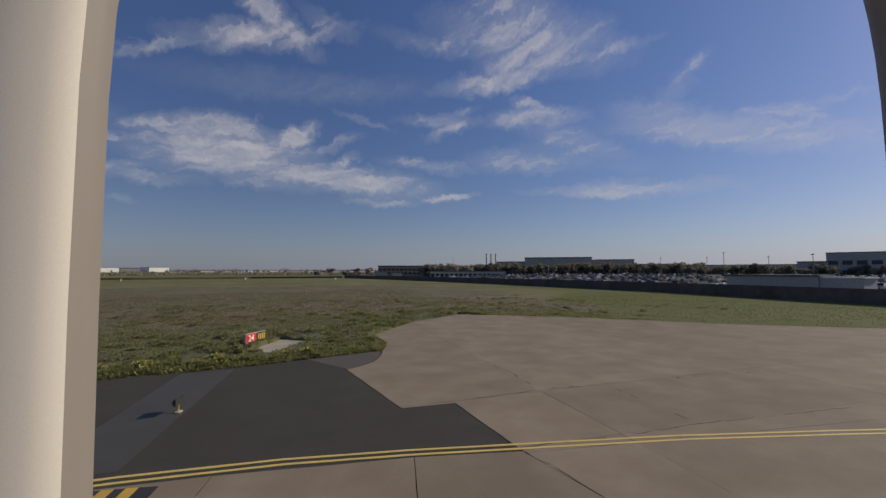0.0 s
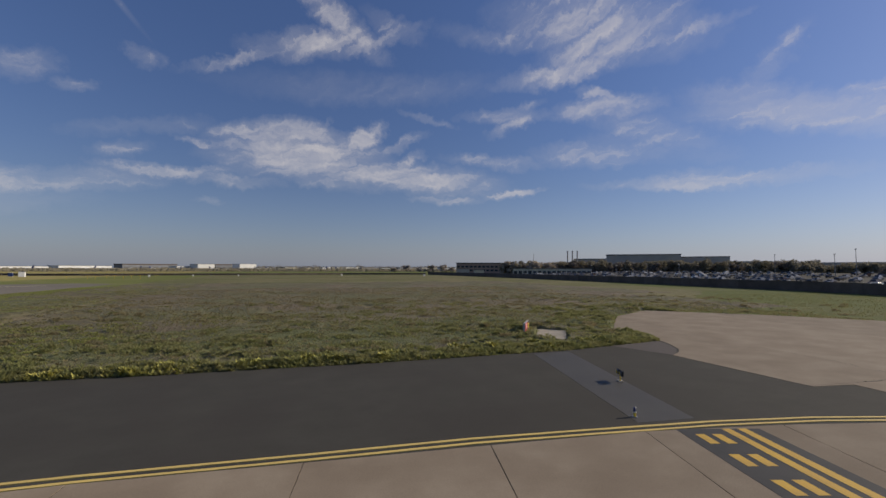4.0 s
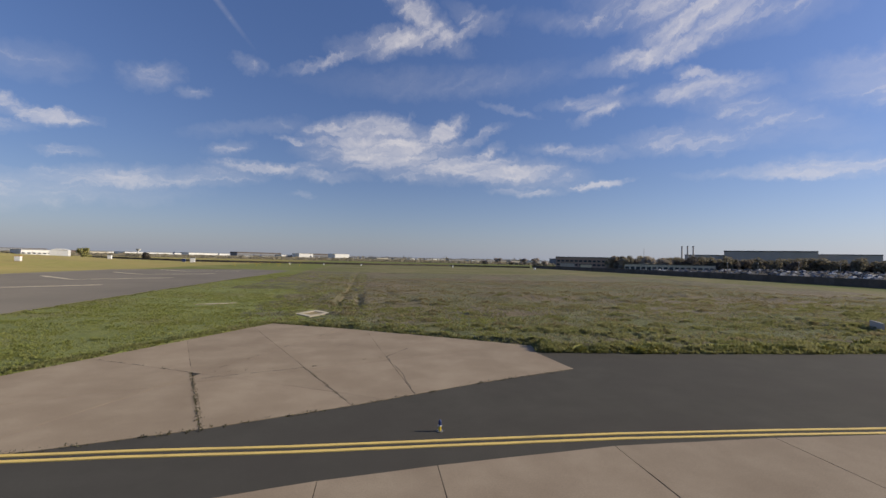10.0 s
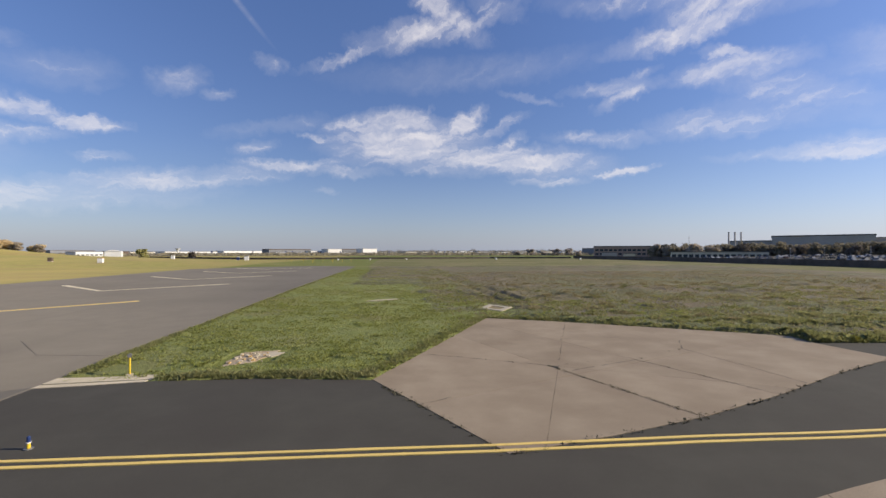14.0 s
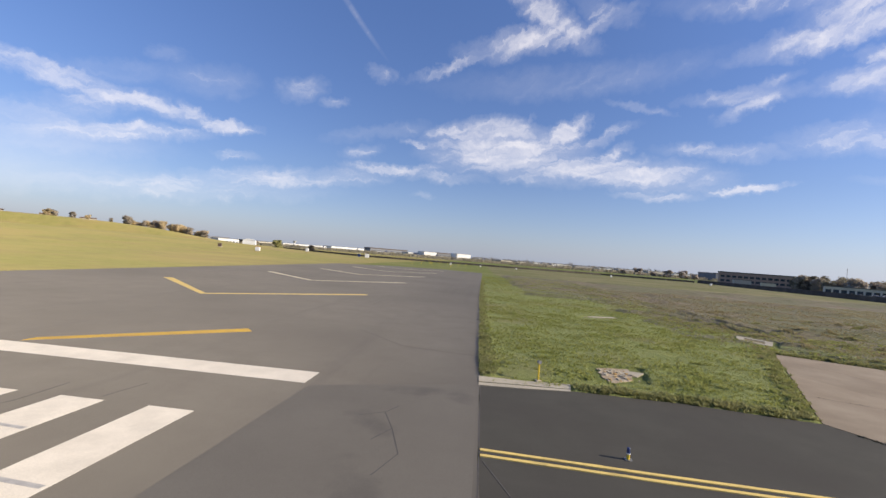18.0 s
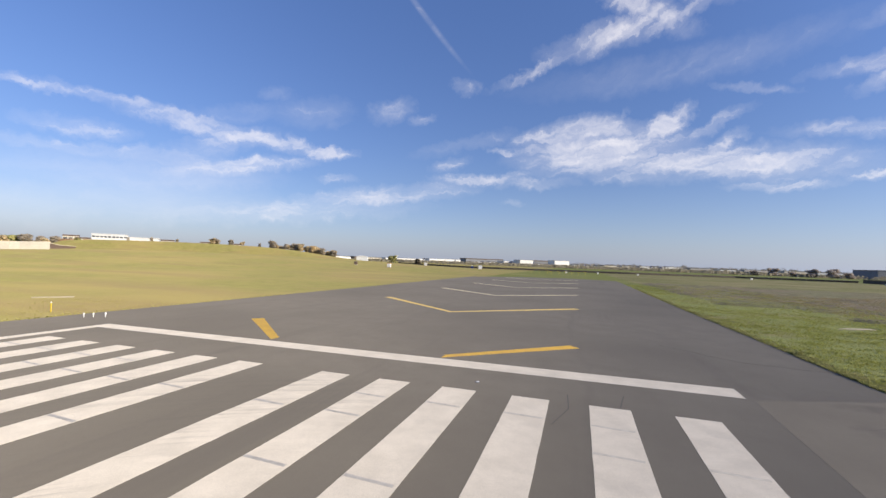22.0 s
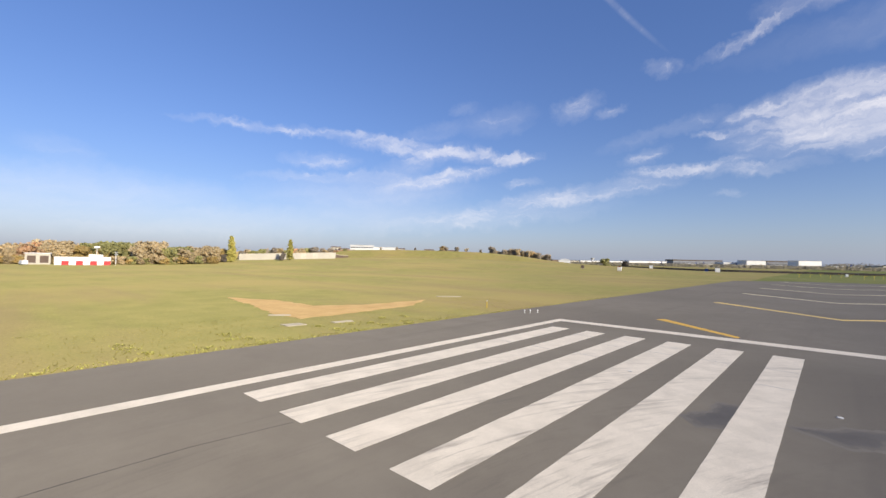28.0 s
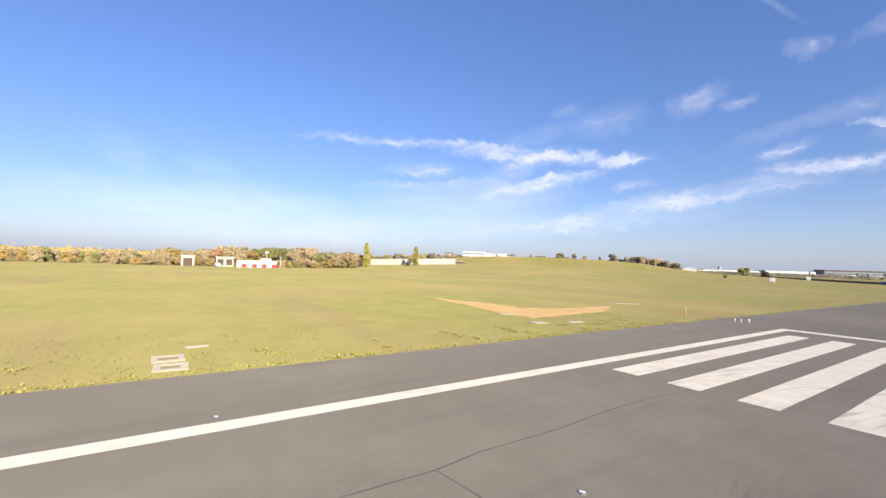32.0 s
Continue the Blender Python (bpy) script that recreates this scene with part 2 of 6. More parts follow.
def surface(name, base, second, scale=1.0, fine=30.0, rough=0.85, bump=0.3, height=0.02, metal=0.0, vary=0.0, mix=(0.35, 0.65),
            third=None, third_scale=0.15, third_mix=(0.45, 0.7), streak=None, leafy=0.0, lift=1.3, swirl=None):
    """A surface of two tones at two scales, in metres, with fine relief."""
    m = bpy.data.materials.new(name)
    m.use_nodes = True
    tree = m.node_tree
    tree.nodes.clear()
    geo = tree.nodes.new("ShaderNodeNewGeometry").outputs["Position"]
    big = add_node(tree, "ShaderNodeTexNoise", ("Vector", geo), ("Scale", scale), ("Detail", 5.0), ("Roughness", 0.6))
    small = add_node(tree, "ShaderNodeTexNoise", ("Vector", geo), ("Scale", fine), ("Detail", 4.0), ("Roughness", 0.7))
    k = add_node(tree, "ShaderNodeMapRange", (0, big.outputs[0]), (1, mix[0]), (2, mix[1])).outputs[0]
    colour = add_node(tree, "ShaderNodeMix", (0, k), (6, (*base, 1)), (7, (*second, 1)), data_type="RGBA").outputs[2]
    if third:
        wide = add_node(tree, "ShaderNodeTexNoise", ("Vector", geo), ("Scale", third_scale), ("Detail", 4.0))
        k = add_node(tree, "ShaderNodeMapRange", (0, wide.outputs[0]), (1, third_mix[0]), (2, third_mix[1])).outputs[0]
        colour = add_node(tree, "ShaderNodeMix", (0, k), (6, colour), (7, (*third, 1)), data_type="RGBA").outputs[2]
    if streak:
        drawn = add_node(tree, "ShaderNodeMapping", ("Vector", geo), ("Scale", streak[1]), ("Rotation", (0, 0, radians(streak[2]))))
        lines = add_node(tree, "ShaderNodeTexNoise", ("Vector", drawn.outputs[0]), ("Scale", 1.0), ("Detail", 6.0), ("Roughness", 0.65))
        k = add_node(tree, "ShaderNodeMapRange", (0, lines.outputs[0]), (1, streak[3]), (2, streak[4]), (4, streak[5])).outputs[0]
        colour = add_node(tree, "ShaderNodeMix", (0, k), (6, colour), (7, (*streak[0], 1)), data_type="RGBA").outputs[2]
    if swirl:
        # rubber laid down in arcs round the turn onto the runway
        arm = add_node(tree, "ShaderNodeVectorMath", (0, geo), (1, (18.0, -32.0, 0.0)), operation="SUBTRACT").outputs[0]
        reach = add_node(tree, "ShaderNodeVectorMath", (0, arm), operation="LENGTH").outputs["Value"]
        sides = add_node(tree, "ShaderNodeSeparateXYZ", (0, arm)).outputs
        bearing = num(tree, "ARCTAN2", sides["Y"], num(tree, "MULTIPLY", sides["X"], -1.0))
        lay = add_node(tree, "ShaderNodeCombineXYZ", (0, num(tree, "MULTIPLY", reach, 2.6)), (1, num(tree, "MULTIPLY", bearing, 5.0))).outputs[0]
        lines = add_node(tree, "ShaderNodeTexNoise", ("Vector", lay), ("Scale", 1.0), ("Detail", 5.0), ("Roughness", 0.7), ("Distortion", 0.2))
        broad = add_node(tree, "ShaderNodeTexNoise", ("Vector", geo), ("Scale", 0.13), ("Detail", 2.0))
        k = add_node(tree, "ShaderNodeMapRange", (0, lines.outputs[0]), (1, swirl[1]), (2, swirl[2]), (4, swirl[3])).outputs[0]
        k = num(tree, "MULTIPLY", k, add_node(tree, "ShaderNodeMapRange", (0, broad.outputs[0]), (1, 0.35), (2, 0.6)).outputs[0])
        near = add_node(tree, "ShaderNodeMapRange", (0, reach), (1, 46.0), (2, 30.0)).outputs[0]
        near = num(tree, "MULTIPLY", near, add_node(tree, "ShaderNodeMapRange", (0, sides["X"]), (1, -9.0), (2, -19.0)).outputs[0])
        colour = add_node(tree, "ShaderNodeMix", (0, num(tree, "MULTIPLY", k, near)), (6, colour), (7, (*swirl[0], 1)), data_type="RGBA").outputs[2]
    tone = add_node(tree, "ShaderNodeMapRange", (0, small.outputs[0]), (1, 0.25), (2, 0.75), (3, 0.82), (4, 1.18)).outputs[0]
    if vary:
        own = tree.nodes.new("ShaderNodeObjectInfo").outputs["Random"]
        tone = num(tree, "MULTIPLY", tone, num(tree, "MULTIPLY_ADD", own, vary, 1 - vary / 2))
    colour = add_node(tree, "ShaderNodeVectorMath", (0, colour), ("Scale", tone), operation="SCALE").outputs[0]
    relief = add_node(tree, "ShaderNodeBump", ("Height", small.outputs[0]), ("Strength", bump), ("Distance", height))
    shader = add_node(tree, "ShaderNodeBsdfPrincipled", ("Base Color", colour), ("Roughness", rough), ("Metallic", metal), ("Normal", relief.outputs[0]))
    if leafy:
        # thin blades let light through, and stand in all directions like fur
        n = tree.nodes.new("ShaderNodeNewGeometry").outputs["Normal"]
        n = add_node(tree, "ShaderNodeVectorMath", (0, n), (1, (0.0, 0.0, lift)), operation="ADD").outputs[0]
        n = add_node(tree, "ShaderNodeVectorMath", (0, n), operation="NORMALIZE").outputs[0]
        tree.links.new(n, shader.inputs["Normal"])
        shader.inputs["Specular IOR Level"].default_value = 0.1
        thin = add_node(tree, "ShaderNodeBsdfTranslucent", ("Color", colour))
        shader = add_node(tree, "ShaderNodeMixShader", (0, leafy), (1, shader.outputs[0]), (2, thin.outputs[0]))
    add_node(tree, "ShaderNodeOutputMaterial", ("Surface", shader.outputs[0]))
    return m


M = {
    "grass": surface("grass", (0.138, 0.16, 0.04), (0.172, 0.185, 0.052), 0.35, 5.0, 1.0, 0.6, 0.12, third=(0.21, 0.2, 0.08), third_scale=0.03, third_mix=(0.5, 0.72)),
    "tuft": surface("grass_tuft", (0.27, 0.28, 0.1), (0.36, 0.34, 0.15), 0.5, 9.0, 0.9, 0.1, leafy=0.5),
    "dry_tuft": surface("dry_tuft", (0.3, 0.26, 0.13), (0.37, 0.31, 0.17), 0.5, 9.0, 0.9, 0.1, leafy=0.5),
    "asphalt": surface("taxiway_asphalt", (0.068, 0.0635, 0.052), (0.079, 0.074, 0.0605), 0.5, 60.0, 0.95, 0.35, 0.004, third=(0.067, 0.061, 0.051), third_scale=0.2, streak=((0.085, 0.078, 0.066), (0.06, 1.2, 1), 3, 0.55, 0.8, 0.4)),
    "runway": surface("runway_asphalt", (0.16, 0.142, 0.115), (0.181, 0.162, 0.131), 0.4, 60.0, 0.85, 0.35, 0.004, third=(0.138, 0.123, 0.1), third_scale=0.05,
                      streak=((0.11, 0.097, 0.085), (0.35, 0.02, 1), 0, 0.55, 0.8, 0.6), swirl=((0.1, 0.09, 0.078), 0.52, 0.72, 0.55)),
    "concrete": surface("concrete", (0.298, 0.235, 0.164), (0.352, 0.284, 0.2), 0.5, 22.0, 0.9, 0.3, 0.004, vary=0.12, third=(0.272, 0.213, 0.147), third_scale=0.3, third_mix=(0.42, 0.66),
                        streak=((0.2, 0.16, 0.115), (0.25, 1.6, 1), 12, 0.58, 0.8, 0.14)),
    "joint": surface("joint_filler", (0.03, 0.028, 0.024), (0.05, 0.045, 0.035), 1.0, 30.0, 0.95),
    "white": surface("white_paint", (0.66, 0.595, 0.49), (0.58, 0.522, 0.428), 0.8, 40.0, 0.7, 0.25, 0.003,
                     streak=((0.36, 0.33, 0.28), (0.5, 0.5, 1), 0, 0.5, 0.8, 0.4), swirl=((0.2, 0.18, 0.155), 0.5, 0.66, 0.85)),
    "yellow": surface("yellow_paint", (0.72, 0.44, 0.05), (0.6, 0.36, 0.06), 0.7, 40.0, 0.7, 0.25, 0.003, streak=((0.2, 0.14, 0.05), (0.6, 0.6, 1), 0, 0.6, 0.8, 0.6)),
    "line_yellow": surface("pale_yellow_paint", (0.8, 0.57, 0.16), (0.7, 0.5, 0.15), 0.7, 40.0, 0.7, 0.25, 0.003, streak=((0.2, 0.15, 0.07), (0.6, 0.6, 1), 0, 0.58, 0.8, 0.7)),
    "pale_yellow": surface("worn_yellow_paint", (0.7, 0.6, 0.38), (0.62, 0.54, 0.36), 0.7, 40.0, 0.7, 0.25, 0.003),
    "black": surface("black_paint", (0.03, 0.03, 0.03), (0.045, 0.043, 0.04), 0.7, 40.0, 0.8, 0.25, 0.003),
    "soil": surface("bare_soil", (0.47, 0.31, 0.125), (0.55, 0.375, 0.165), 0.4, 12.0, 1.0, 0.5, 0.05),
    "pale_concrete": surface("pale_concrete", (0.52, 0.455, 0.34), (0.43, 0.375, 0.28), 0.6, 25.0, 0.9, vary=0.1),
    "fence": surface("dark_fence", (0.085, 0.068, 0.056), (0.12, 0.098, 0.082), 0.5, 10.0, 0.95, vary=0.3),
    "red": surface("red_sign_face", (0.62, 0.02, 0.025), (0.5, 0.02, 0.02), 1.0, 10.0, 0.5, 0.05),
    "sign_white": surface("sign_lettering", (0.85, 0.84, 0.8), (0.75, 0.74, 0.7), 1.0, 10.0, 0.6, 0.05),
    "sign_yellow": surface("yellow_lettering", (0.85, 0.6, 0.03), (0.75, 0.5, 0.03), 1.0, 10.0, 0.6, 0.05),
    "blue": surface("blue_paint", (0.012, 0.03, 0.14), (0.015, 0.035, 0.11), 2.0, 20.0, 0.4, 0.05),
    "post_yellow": surface("yellow_post", (0.72, 0.5, 0.03), (0.6, 0.42, 0.03), 2.0, 20.0, 0.5, 0.05),
    "grey_metal": surface("grey_metal", (0.3, 0.3, 0.3), (0.22, 0.22, 0.22), 1.0, 20.0, 0.5, 0.1, metal=0.6),
    "white_wall": surface("white_cladding", (0.72, 0.71, 0.68), (0.6, 0.6, 0.58), 0.08, 2.0, 0.7, 0.1, vary=0.15),
    "grey_wall": surface("grey_cladding", (0.44, 0.41, 0.385), (0.38, 0.355, 0.335), 0.06, 2.0, 0.7, 0.1, vary=0.2),
    "brown_wall": surface("brown_cladding", (0.11, 0.075, 0.055), (0.14, 0.095, 0.07), 0.06, 2.0, 0.8, 0.1, vary=0.2),
    "roof": surface("flat_roof", (0.1, 0.1, 0.105), (0.14, 0.14, 0.14), 0.05, 2.0, 0.9, 0.1),
    "window": surface("window_glass", (0.03, 0.04, 0.05), (0.05, 0.06, 0.07), 0.2, 2.0, 0.15, 0.0),
    "bark": surface("bark", (0.06, 0.045, 0.03), (0.09, 0.07, 0.05), 2.0, 15.0, 0.95, 0.4),
    "leaf_green": surface("green_leaves", (0.38, 0.37, 0.15), (0.44, 0.41, 0.17), 0.3, 2.5, 0.9, 0.2, vary=0.5, leafy=0.4, lift=0.7),
    "leaf_gold": surface("golden_leaves", (0.66, 0.47, 0.18), (0.58, 0.45, 0.18), 0.3, 2.5, 0.9, 0.2, vary=0.5, leafy=0.4, lift=0.7),
    "leaf_dark": surface("dark_leaves", (0.17, 0.145, 0.115), (0.21, 0.18, 0.145), 0.3, 2.5, 0.9, 0.2, vary=0.5, leafy=0.35, lift=0.25),
    "tyre": surface("rubber", (0.02, 0.02, 0.02), (0.03, 0.03, 0.03), 3.0, 30.0, 0.8, 0.1),
}

M.update({
    "cabin": surface("cabin_panel", (0.78, 0.71, 0.61), (0.75, 0.68, 0.585), 2.0, 5000.0, 0.6, 0.0),
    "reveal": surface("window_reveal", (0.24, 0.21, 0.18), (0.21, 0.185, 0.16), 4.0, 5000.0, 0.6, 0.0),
    "meadow": surface("meadow_grass", (0.125, 0.135, 0.045), (0.185, 0.175, 0.075), 0.45, 4.0, 1.0, 0.7, 0.15, third=(0.24, 0.205, 0.11), third_scale=0.03, third_mix=(0.42, 0.68)),
    "polished": surface("polished_asphalt", (0.077, 0.071, 0.059), (0.088, 0.081, 0.067), 0.4, 50.0, 0.62, 0.1, 0.002),
    "patch": surface("patched_asphalt", (0.163, 0.146, 0.118), (0.148, 0.132, 0.107), 0.25, 40.0, 0.8, 0.3, 0.004, third=(0.105, 0.094, 0.08), third_scale=0.3, third_mix=(0.58, 0.75)),
    "soil_pale": surface("pale_soil", (0.32, 0.25, 0.14), (0.24, 0.2, 0.1), 0.6, 10.0, 1.0, 0.5, 0.05),
    "rubble": surface("rubble_earth", (0.4, 0.31, 0.2), (0.31, 0.235, 0.14), 0.9, 9.0, 1.0, 0.5, 0.06, third=(0.46, 0.38, 0.27), third_scale=0.8),
    "pale_wall": surface("pale_render", (0.55, 0.5, 0.4), (0.47, 0.43, 0.35), 0.08, 2.0, 0.8, 0.1, vary=0.15),
    "orange": surface("orange_paint", (0.7, 0.2, 0.02), (0.6, 0.17, 0.02), 1.0, 10.0, 0.5, 0.05),
    "leaf_tan": surface("tan_leaves", (0.64, 0.51, 0.3), (0.57, 0.46, 0.28), 0.3, 2.5, 0.9, 0.2, vary=0.35, leafy=0.4, lift=0.7),
    "leaf_olive": surface("olive_leaves", (0.25, 0.225, 0.155), (0.3, 0.265, 0.19), 0.3, 2.5, 0.9, 0.2, vary=0.3, leafy=0.4, lift=0.7),
    # distance haze is put into this pale leaf colour
    "leaf_haze": surface("haze_tinted_leaves", (0.5, 0.43, 0.37), (0.44, 0.39, 0.34), 0.3, 2.5, 0.9, 0.2, vary=0.2, leafy=0.4, lift=0.7),
    "leaf_far": surface("far_leaves", (0.2, 0.185, 0.155), (0.24, 0.22, 0.185), 0.3, 2.5, 0.9, 0.2, leafy=0.3, lift=0.7),
    "office_wall": surface("reddish_brown_cladding", (0.33, 0.235, 0.2), (0.38, 0.275, 0.235), 0.06, 2.0, 0.8, 0.1, vary=0.2),
    "leaf_grey": surface("bare_twigs", (0.48, 0.41, 0.31), (0.42, 0.36, 0.28), 0.3, 2.5, 0.9, 0.2, vary=0.3, leafy=0.4, lift=0.7),
    "leaf_rust": surface("rusty_leaves", (0.68, 0.42, 0.24), (0.6, 0.4, 0.22), 0.3, 2.5, 0.9, 0.2, vary=0.5, leafy=0.4, lift=0.7),
    "leaf_pale": surface("pale_leaves", (0.6, 0.53, 0.15), (0.52, 0.48, 0.15), 0.3, 2.5, 0.9, 0.2, vary=0.2, leafy=0.4, lift=0.7),
    "west_tuft": surface("west_tuft", (0.34, 0.31, 0.085), (0.4, 0.35, 0.11), 0.5, 9.0, 0.9, 0.1, leafy=0.5),
    "west_grass": surface("dry_mown_grass", (0.2, 0.188, 0.06), (0.248, 0.222, 0.076), 0.25, 4.0, 1.0, 0.4, 0.06, third=(0.275, 0.226, 0.085), third_scale=0.024, third_mix=(0.44, 0.62),
                          streak=((0.215, 0.162, 0.082), (0.012, 0.075, 1), 38, 0.48, 0.66, 0.6)),
    "turf": surface("olive_turf", (0.1, 0.115, 0.034), (0.14, 0.14, 0.055), 0.9, 11.0, 1.0, 0.9, 0.1, third=(0.15, 0.125, 0.07), third_scale=0.12, third_mix=(0.48, 0.68)),
    "meadow_turf": surface("brown_olive_turf", (0.11, 0.109, 0.045), (0.152, 0.141, 0.066), 0.6, 6.0, 1.0, 0.9, 0.12, third=(0.165, 0.132, 0.08), third_scale=0.05, third_mix=(0.42, 0.62)),
    "green_turf": surface("green_turf", (0.158, 0.182, 0.04), (0.192, 0.207, 0.055), 0.8, 12.0, 1.0, 0.9, 0.08, third=(0.185, 0.165, 0.06), third_scale=0.1, third_mix=(0.52, 0.72)),
    "hangar_wall": surface("dark_hangar_cladding", (0.16, 0.17, 0.19), (0.2, 0.21, 0.23), 0.06, 2.0, 0.7, 0.1, vary=0.2),
    "stain_edge": surface("thin_oil_stain", (0.14, 0.125, 0.102), (0.155, 0.138, 0.112), 0.6, 50.0, 0.85, 0.3, 0.004),
    "stain": surface("oil_stain", (0.088, 0.078, 0.066), (0.105, 0.094, 0.08), 0.9, 25.0, 0.75, 0.2, 0.003),
    "rubber": surface("worn_through_paint", (0.42, 0.385, 0.33), (0.54, 0.5, 0.43), 3.0, 30.0, 0.85, 0.2, 0.003),
    "faint_rubber": surface("faint_rubber_mark", (0.116, 0.104, 0.087), (0.13, 0.116, 0.096), 2.0, 30.0, 0.85, 0.2, 0.003),
    "sign_back": surface("grey_sign_back", (0.42, 0.39, 0.36), (0.35, 0.33, 0.31), 1.0, 10.0, 0.6, 0.05),
    "tar": surface("weathered_tar", (0.07, 0.062, 0.055), (0.1, 0.088, 0.076), 2.0, 30.0, 0.9),
    "lobe": surface("grey_asphalt", (0.125, 0.108, 0.092), (0.14, 0.121, 0.103), 0.5, 40.0, 0.9, 0.3, 0.004),
    "hummock": surface("matted_grass", (0.16, 0.16, 0.055), (0.21, 0.195, 0.08), 1.6, 14.0, 1.0, 0.9, 0.08, third=(0.2, 0.225, 0.07), third_scale=0.12),
    "green_tuft": surface("green_tuft", (0.31, 0.34, 0.09), (0.38, 0.38, 0.125), 0.5, 9.0, 0.9, 0.1, leafy=0.5),
    "bloom": surface("yellow_weed", (0.36, 0.34, 0.08), (0.44, 0.4, 0.11), 0.5, 9.0, 0.9, 0.1),
    "weed": surface("dark_weed", (0.05, 0.05, 0.025), (0.08, 0.07, 0.035), 0.5, 9.0, 0.9, 0.1),
})
M["polished"].node_tree.nodes["Principled BSDF"].inputs["Specular IOR Level"].default_value = 0.3
M["window"].node_tree.nodes["Principled BSDF"].inputs["Specular IOR Level"].default_value = 0.25
# old pavement and dry grass throw light back towards the sun
for key, back in (("asphalt", 0.0), ("runway", 0.6), ("concrete", 0.1), ("patch", 0.1), ("lobe", 0.1), ("grass", 0.3), ("meadow", 0.0), ("west_grass", 0.9), ("soil", 0.4), ("soil_pale", 0.4), ("white", 0.4), ("pale_concrete", 0.3)):
    for node in M[key].node_tree.nodes:
        if node.type == "BSDF_PRINCIPLED":
            node.inputs["Specular IOR Level"].default_value = 0.15
            node.inputs["Diffuse Roughness"].default_value = back

# ---------------------------------------------------------------- builders


def mesh_ob(name, verts, faces, material, parent=None, label="", smooth=False):
    me = bpy.data.meshes.new(name)
    me.from_pydata([tuple(v) for v in verts], [], faces)
    me.materials.append(material)
    if smooth:
        me.shade_smooth()
    ob = new(name, me)
    if parent:
        ob.parent = parent
    if label:
        ob["label"] = label
    return ob


def part(name, bm, material, parent, label="", smooth=False):
    """Links a bmesh as one mesh object under a thing or under a part."""
    me = bpy.data.meshes.new(name)
    bm.to_mesh(me)
    bm.free()
    me.materials.append(material)
    if smooth:
        me.shade_smooth()
    ob = new(name, me)
    if parent:
        ob.parent = parent
    if label:
        ob["label"] = label
    return ob


def base(name, place, turn=0.0, label="", category="", group="", kind=""):
    ob = new(name)
    ob.matrix_world = pose(*place, 0, 0, turn)
    return tagged(ob, label, category, group, kind)


def box_bm(x0, x1, y0, y1, z0, z1, bevel=0.0, bm=None):
    own = bm or bmesh.new()
    made = bmesh.ops.create_cube(own, size=1.0)["verts"]
    for v in made:
        v.co = Vector(((x0 + x1) / 2 + v.co.x * (x1 - x0), (y0 + y1) / 2 + v.co.y * (y1 - y0), (z0 + z1) / 2 + v.co.z * (z1 - z0)))
    if bevel:
        edges = {e for v in made for e in v.link_edges}
        bmesh.ops.bevel(own, geom=list(edges), offset=bevel, segments=2, affect="EDGES")
    return own


def rod_bm(p, q, r0, r1=None, n=10, bm=None):
    """A tapered rod from p to q."""
    own = bm or bmesh.new()
    p, q = Vector(p), Vector(q)
    d = q - p
    m = Matrix.Translation((p + q) / 2) @ d.to_track_quat("Z", "Y").to_matrix().to_4x4()
    bmesh.ops.create_cone(own, cap_ends=True, segments=n, radius1=r0, radius2=r0 if r1 is None else r1, depth=d.length, matrix=m)
    return own


def slab_data(poly, z0, z1):
    """Vertices and faces of an upright prism over a polygon."""
    area = sum(a[0] * b[1] - b[0] * a[1] for a, b in zip(poly, poly[1:] + poly[:1]))
    if area < 0:
        poly = poly[::-1]
    n = len(poly)
    verts = [(x, y, z1) for x, y in poly] + [(x, y, z0) for x, y in poly]
    faces = [tuple(range(n))] + [(i, i + n, (i + 1) % n + n, (i + 1) % n) for i in range(n)]
    return verts, faces


def slab(name, poly, z0, z1, material, parent=None, label=""):
    return mesh_ob(name, *slab_data(poly, z0, z1), material, parent, label)


def halves(poly, p, d):
    """The two parts of a polygon on either side of the line through p along d."""
    out = ([], [])
    side = [d[0] * (y - p[1]) - d[1] * (x - p[0]) for x, y in poly]
    for i, (a, sa) in enumerate(zip(poly, side)):
        b, sb = poly[(i + 1) % len(poly)], side[(i + 1) % len(poly)]
        if sa >= 0:
            out[0].append(a)
        if sa <= 0:
            out[1].append(a)
        if sa * sb < 0:
            k = sa / (sa - sb)
            c = (a[0] + k * (b[0] - a[0]), a[1] + k * (b[1] - a[1]))
            out[0].append(c), out[1].append(c)
    return [o for o in out if len(o) > 2]


def area_of(poly):
    return abs(sum(a[0] * b[1] - b[0] * a[1] for a, b in zip(poly, poly[1:] + poly[:1]))) / 2


def cut(poly, lines):
    pieces = [poly]
    for p, q in lines:
        pieces = [h for piece in pieces for h in halves(piece, p, (q[0] - p[0], q[1] - p[1]))]
    return [p for p in pieces if area_of(p) > 0.3]


def shrunk(poly, gap):
    """A polygon drawn in by gap towards its middle."""
    cx, cy = sum(p[0] for p in poly) / len(poly), sum(p[1] for p in poly) / len(poly)
    out = []
    for x, y in poly:
        d = math.hypot(x - cx, y - cy)
        out.append((x - (x - cx) / d * gap, y - (y - cy) / d * gap))
    return out


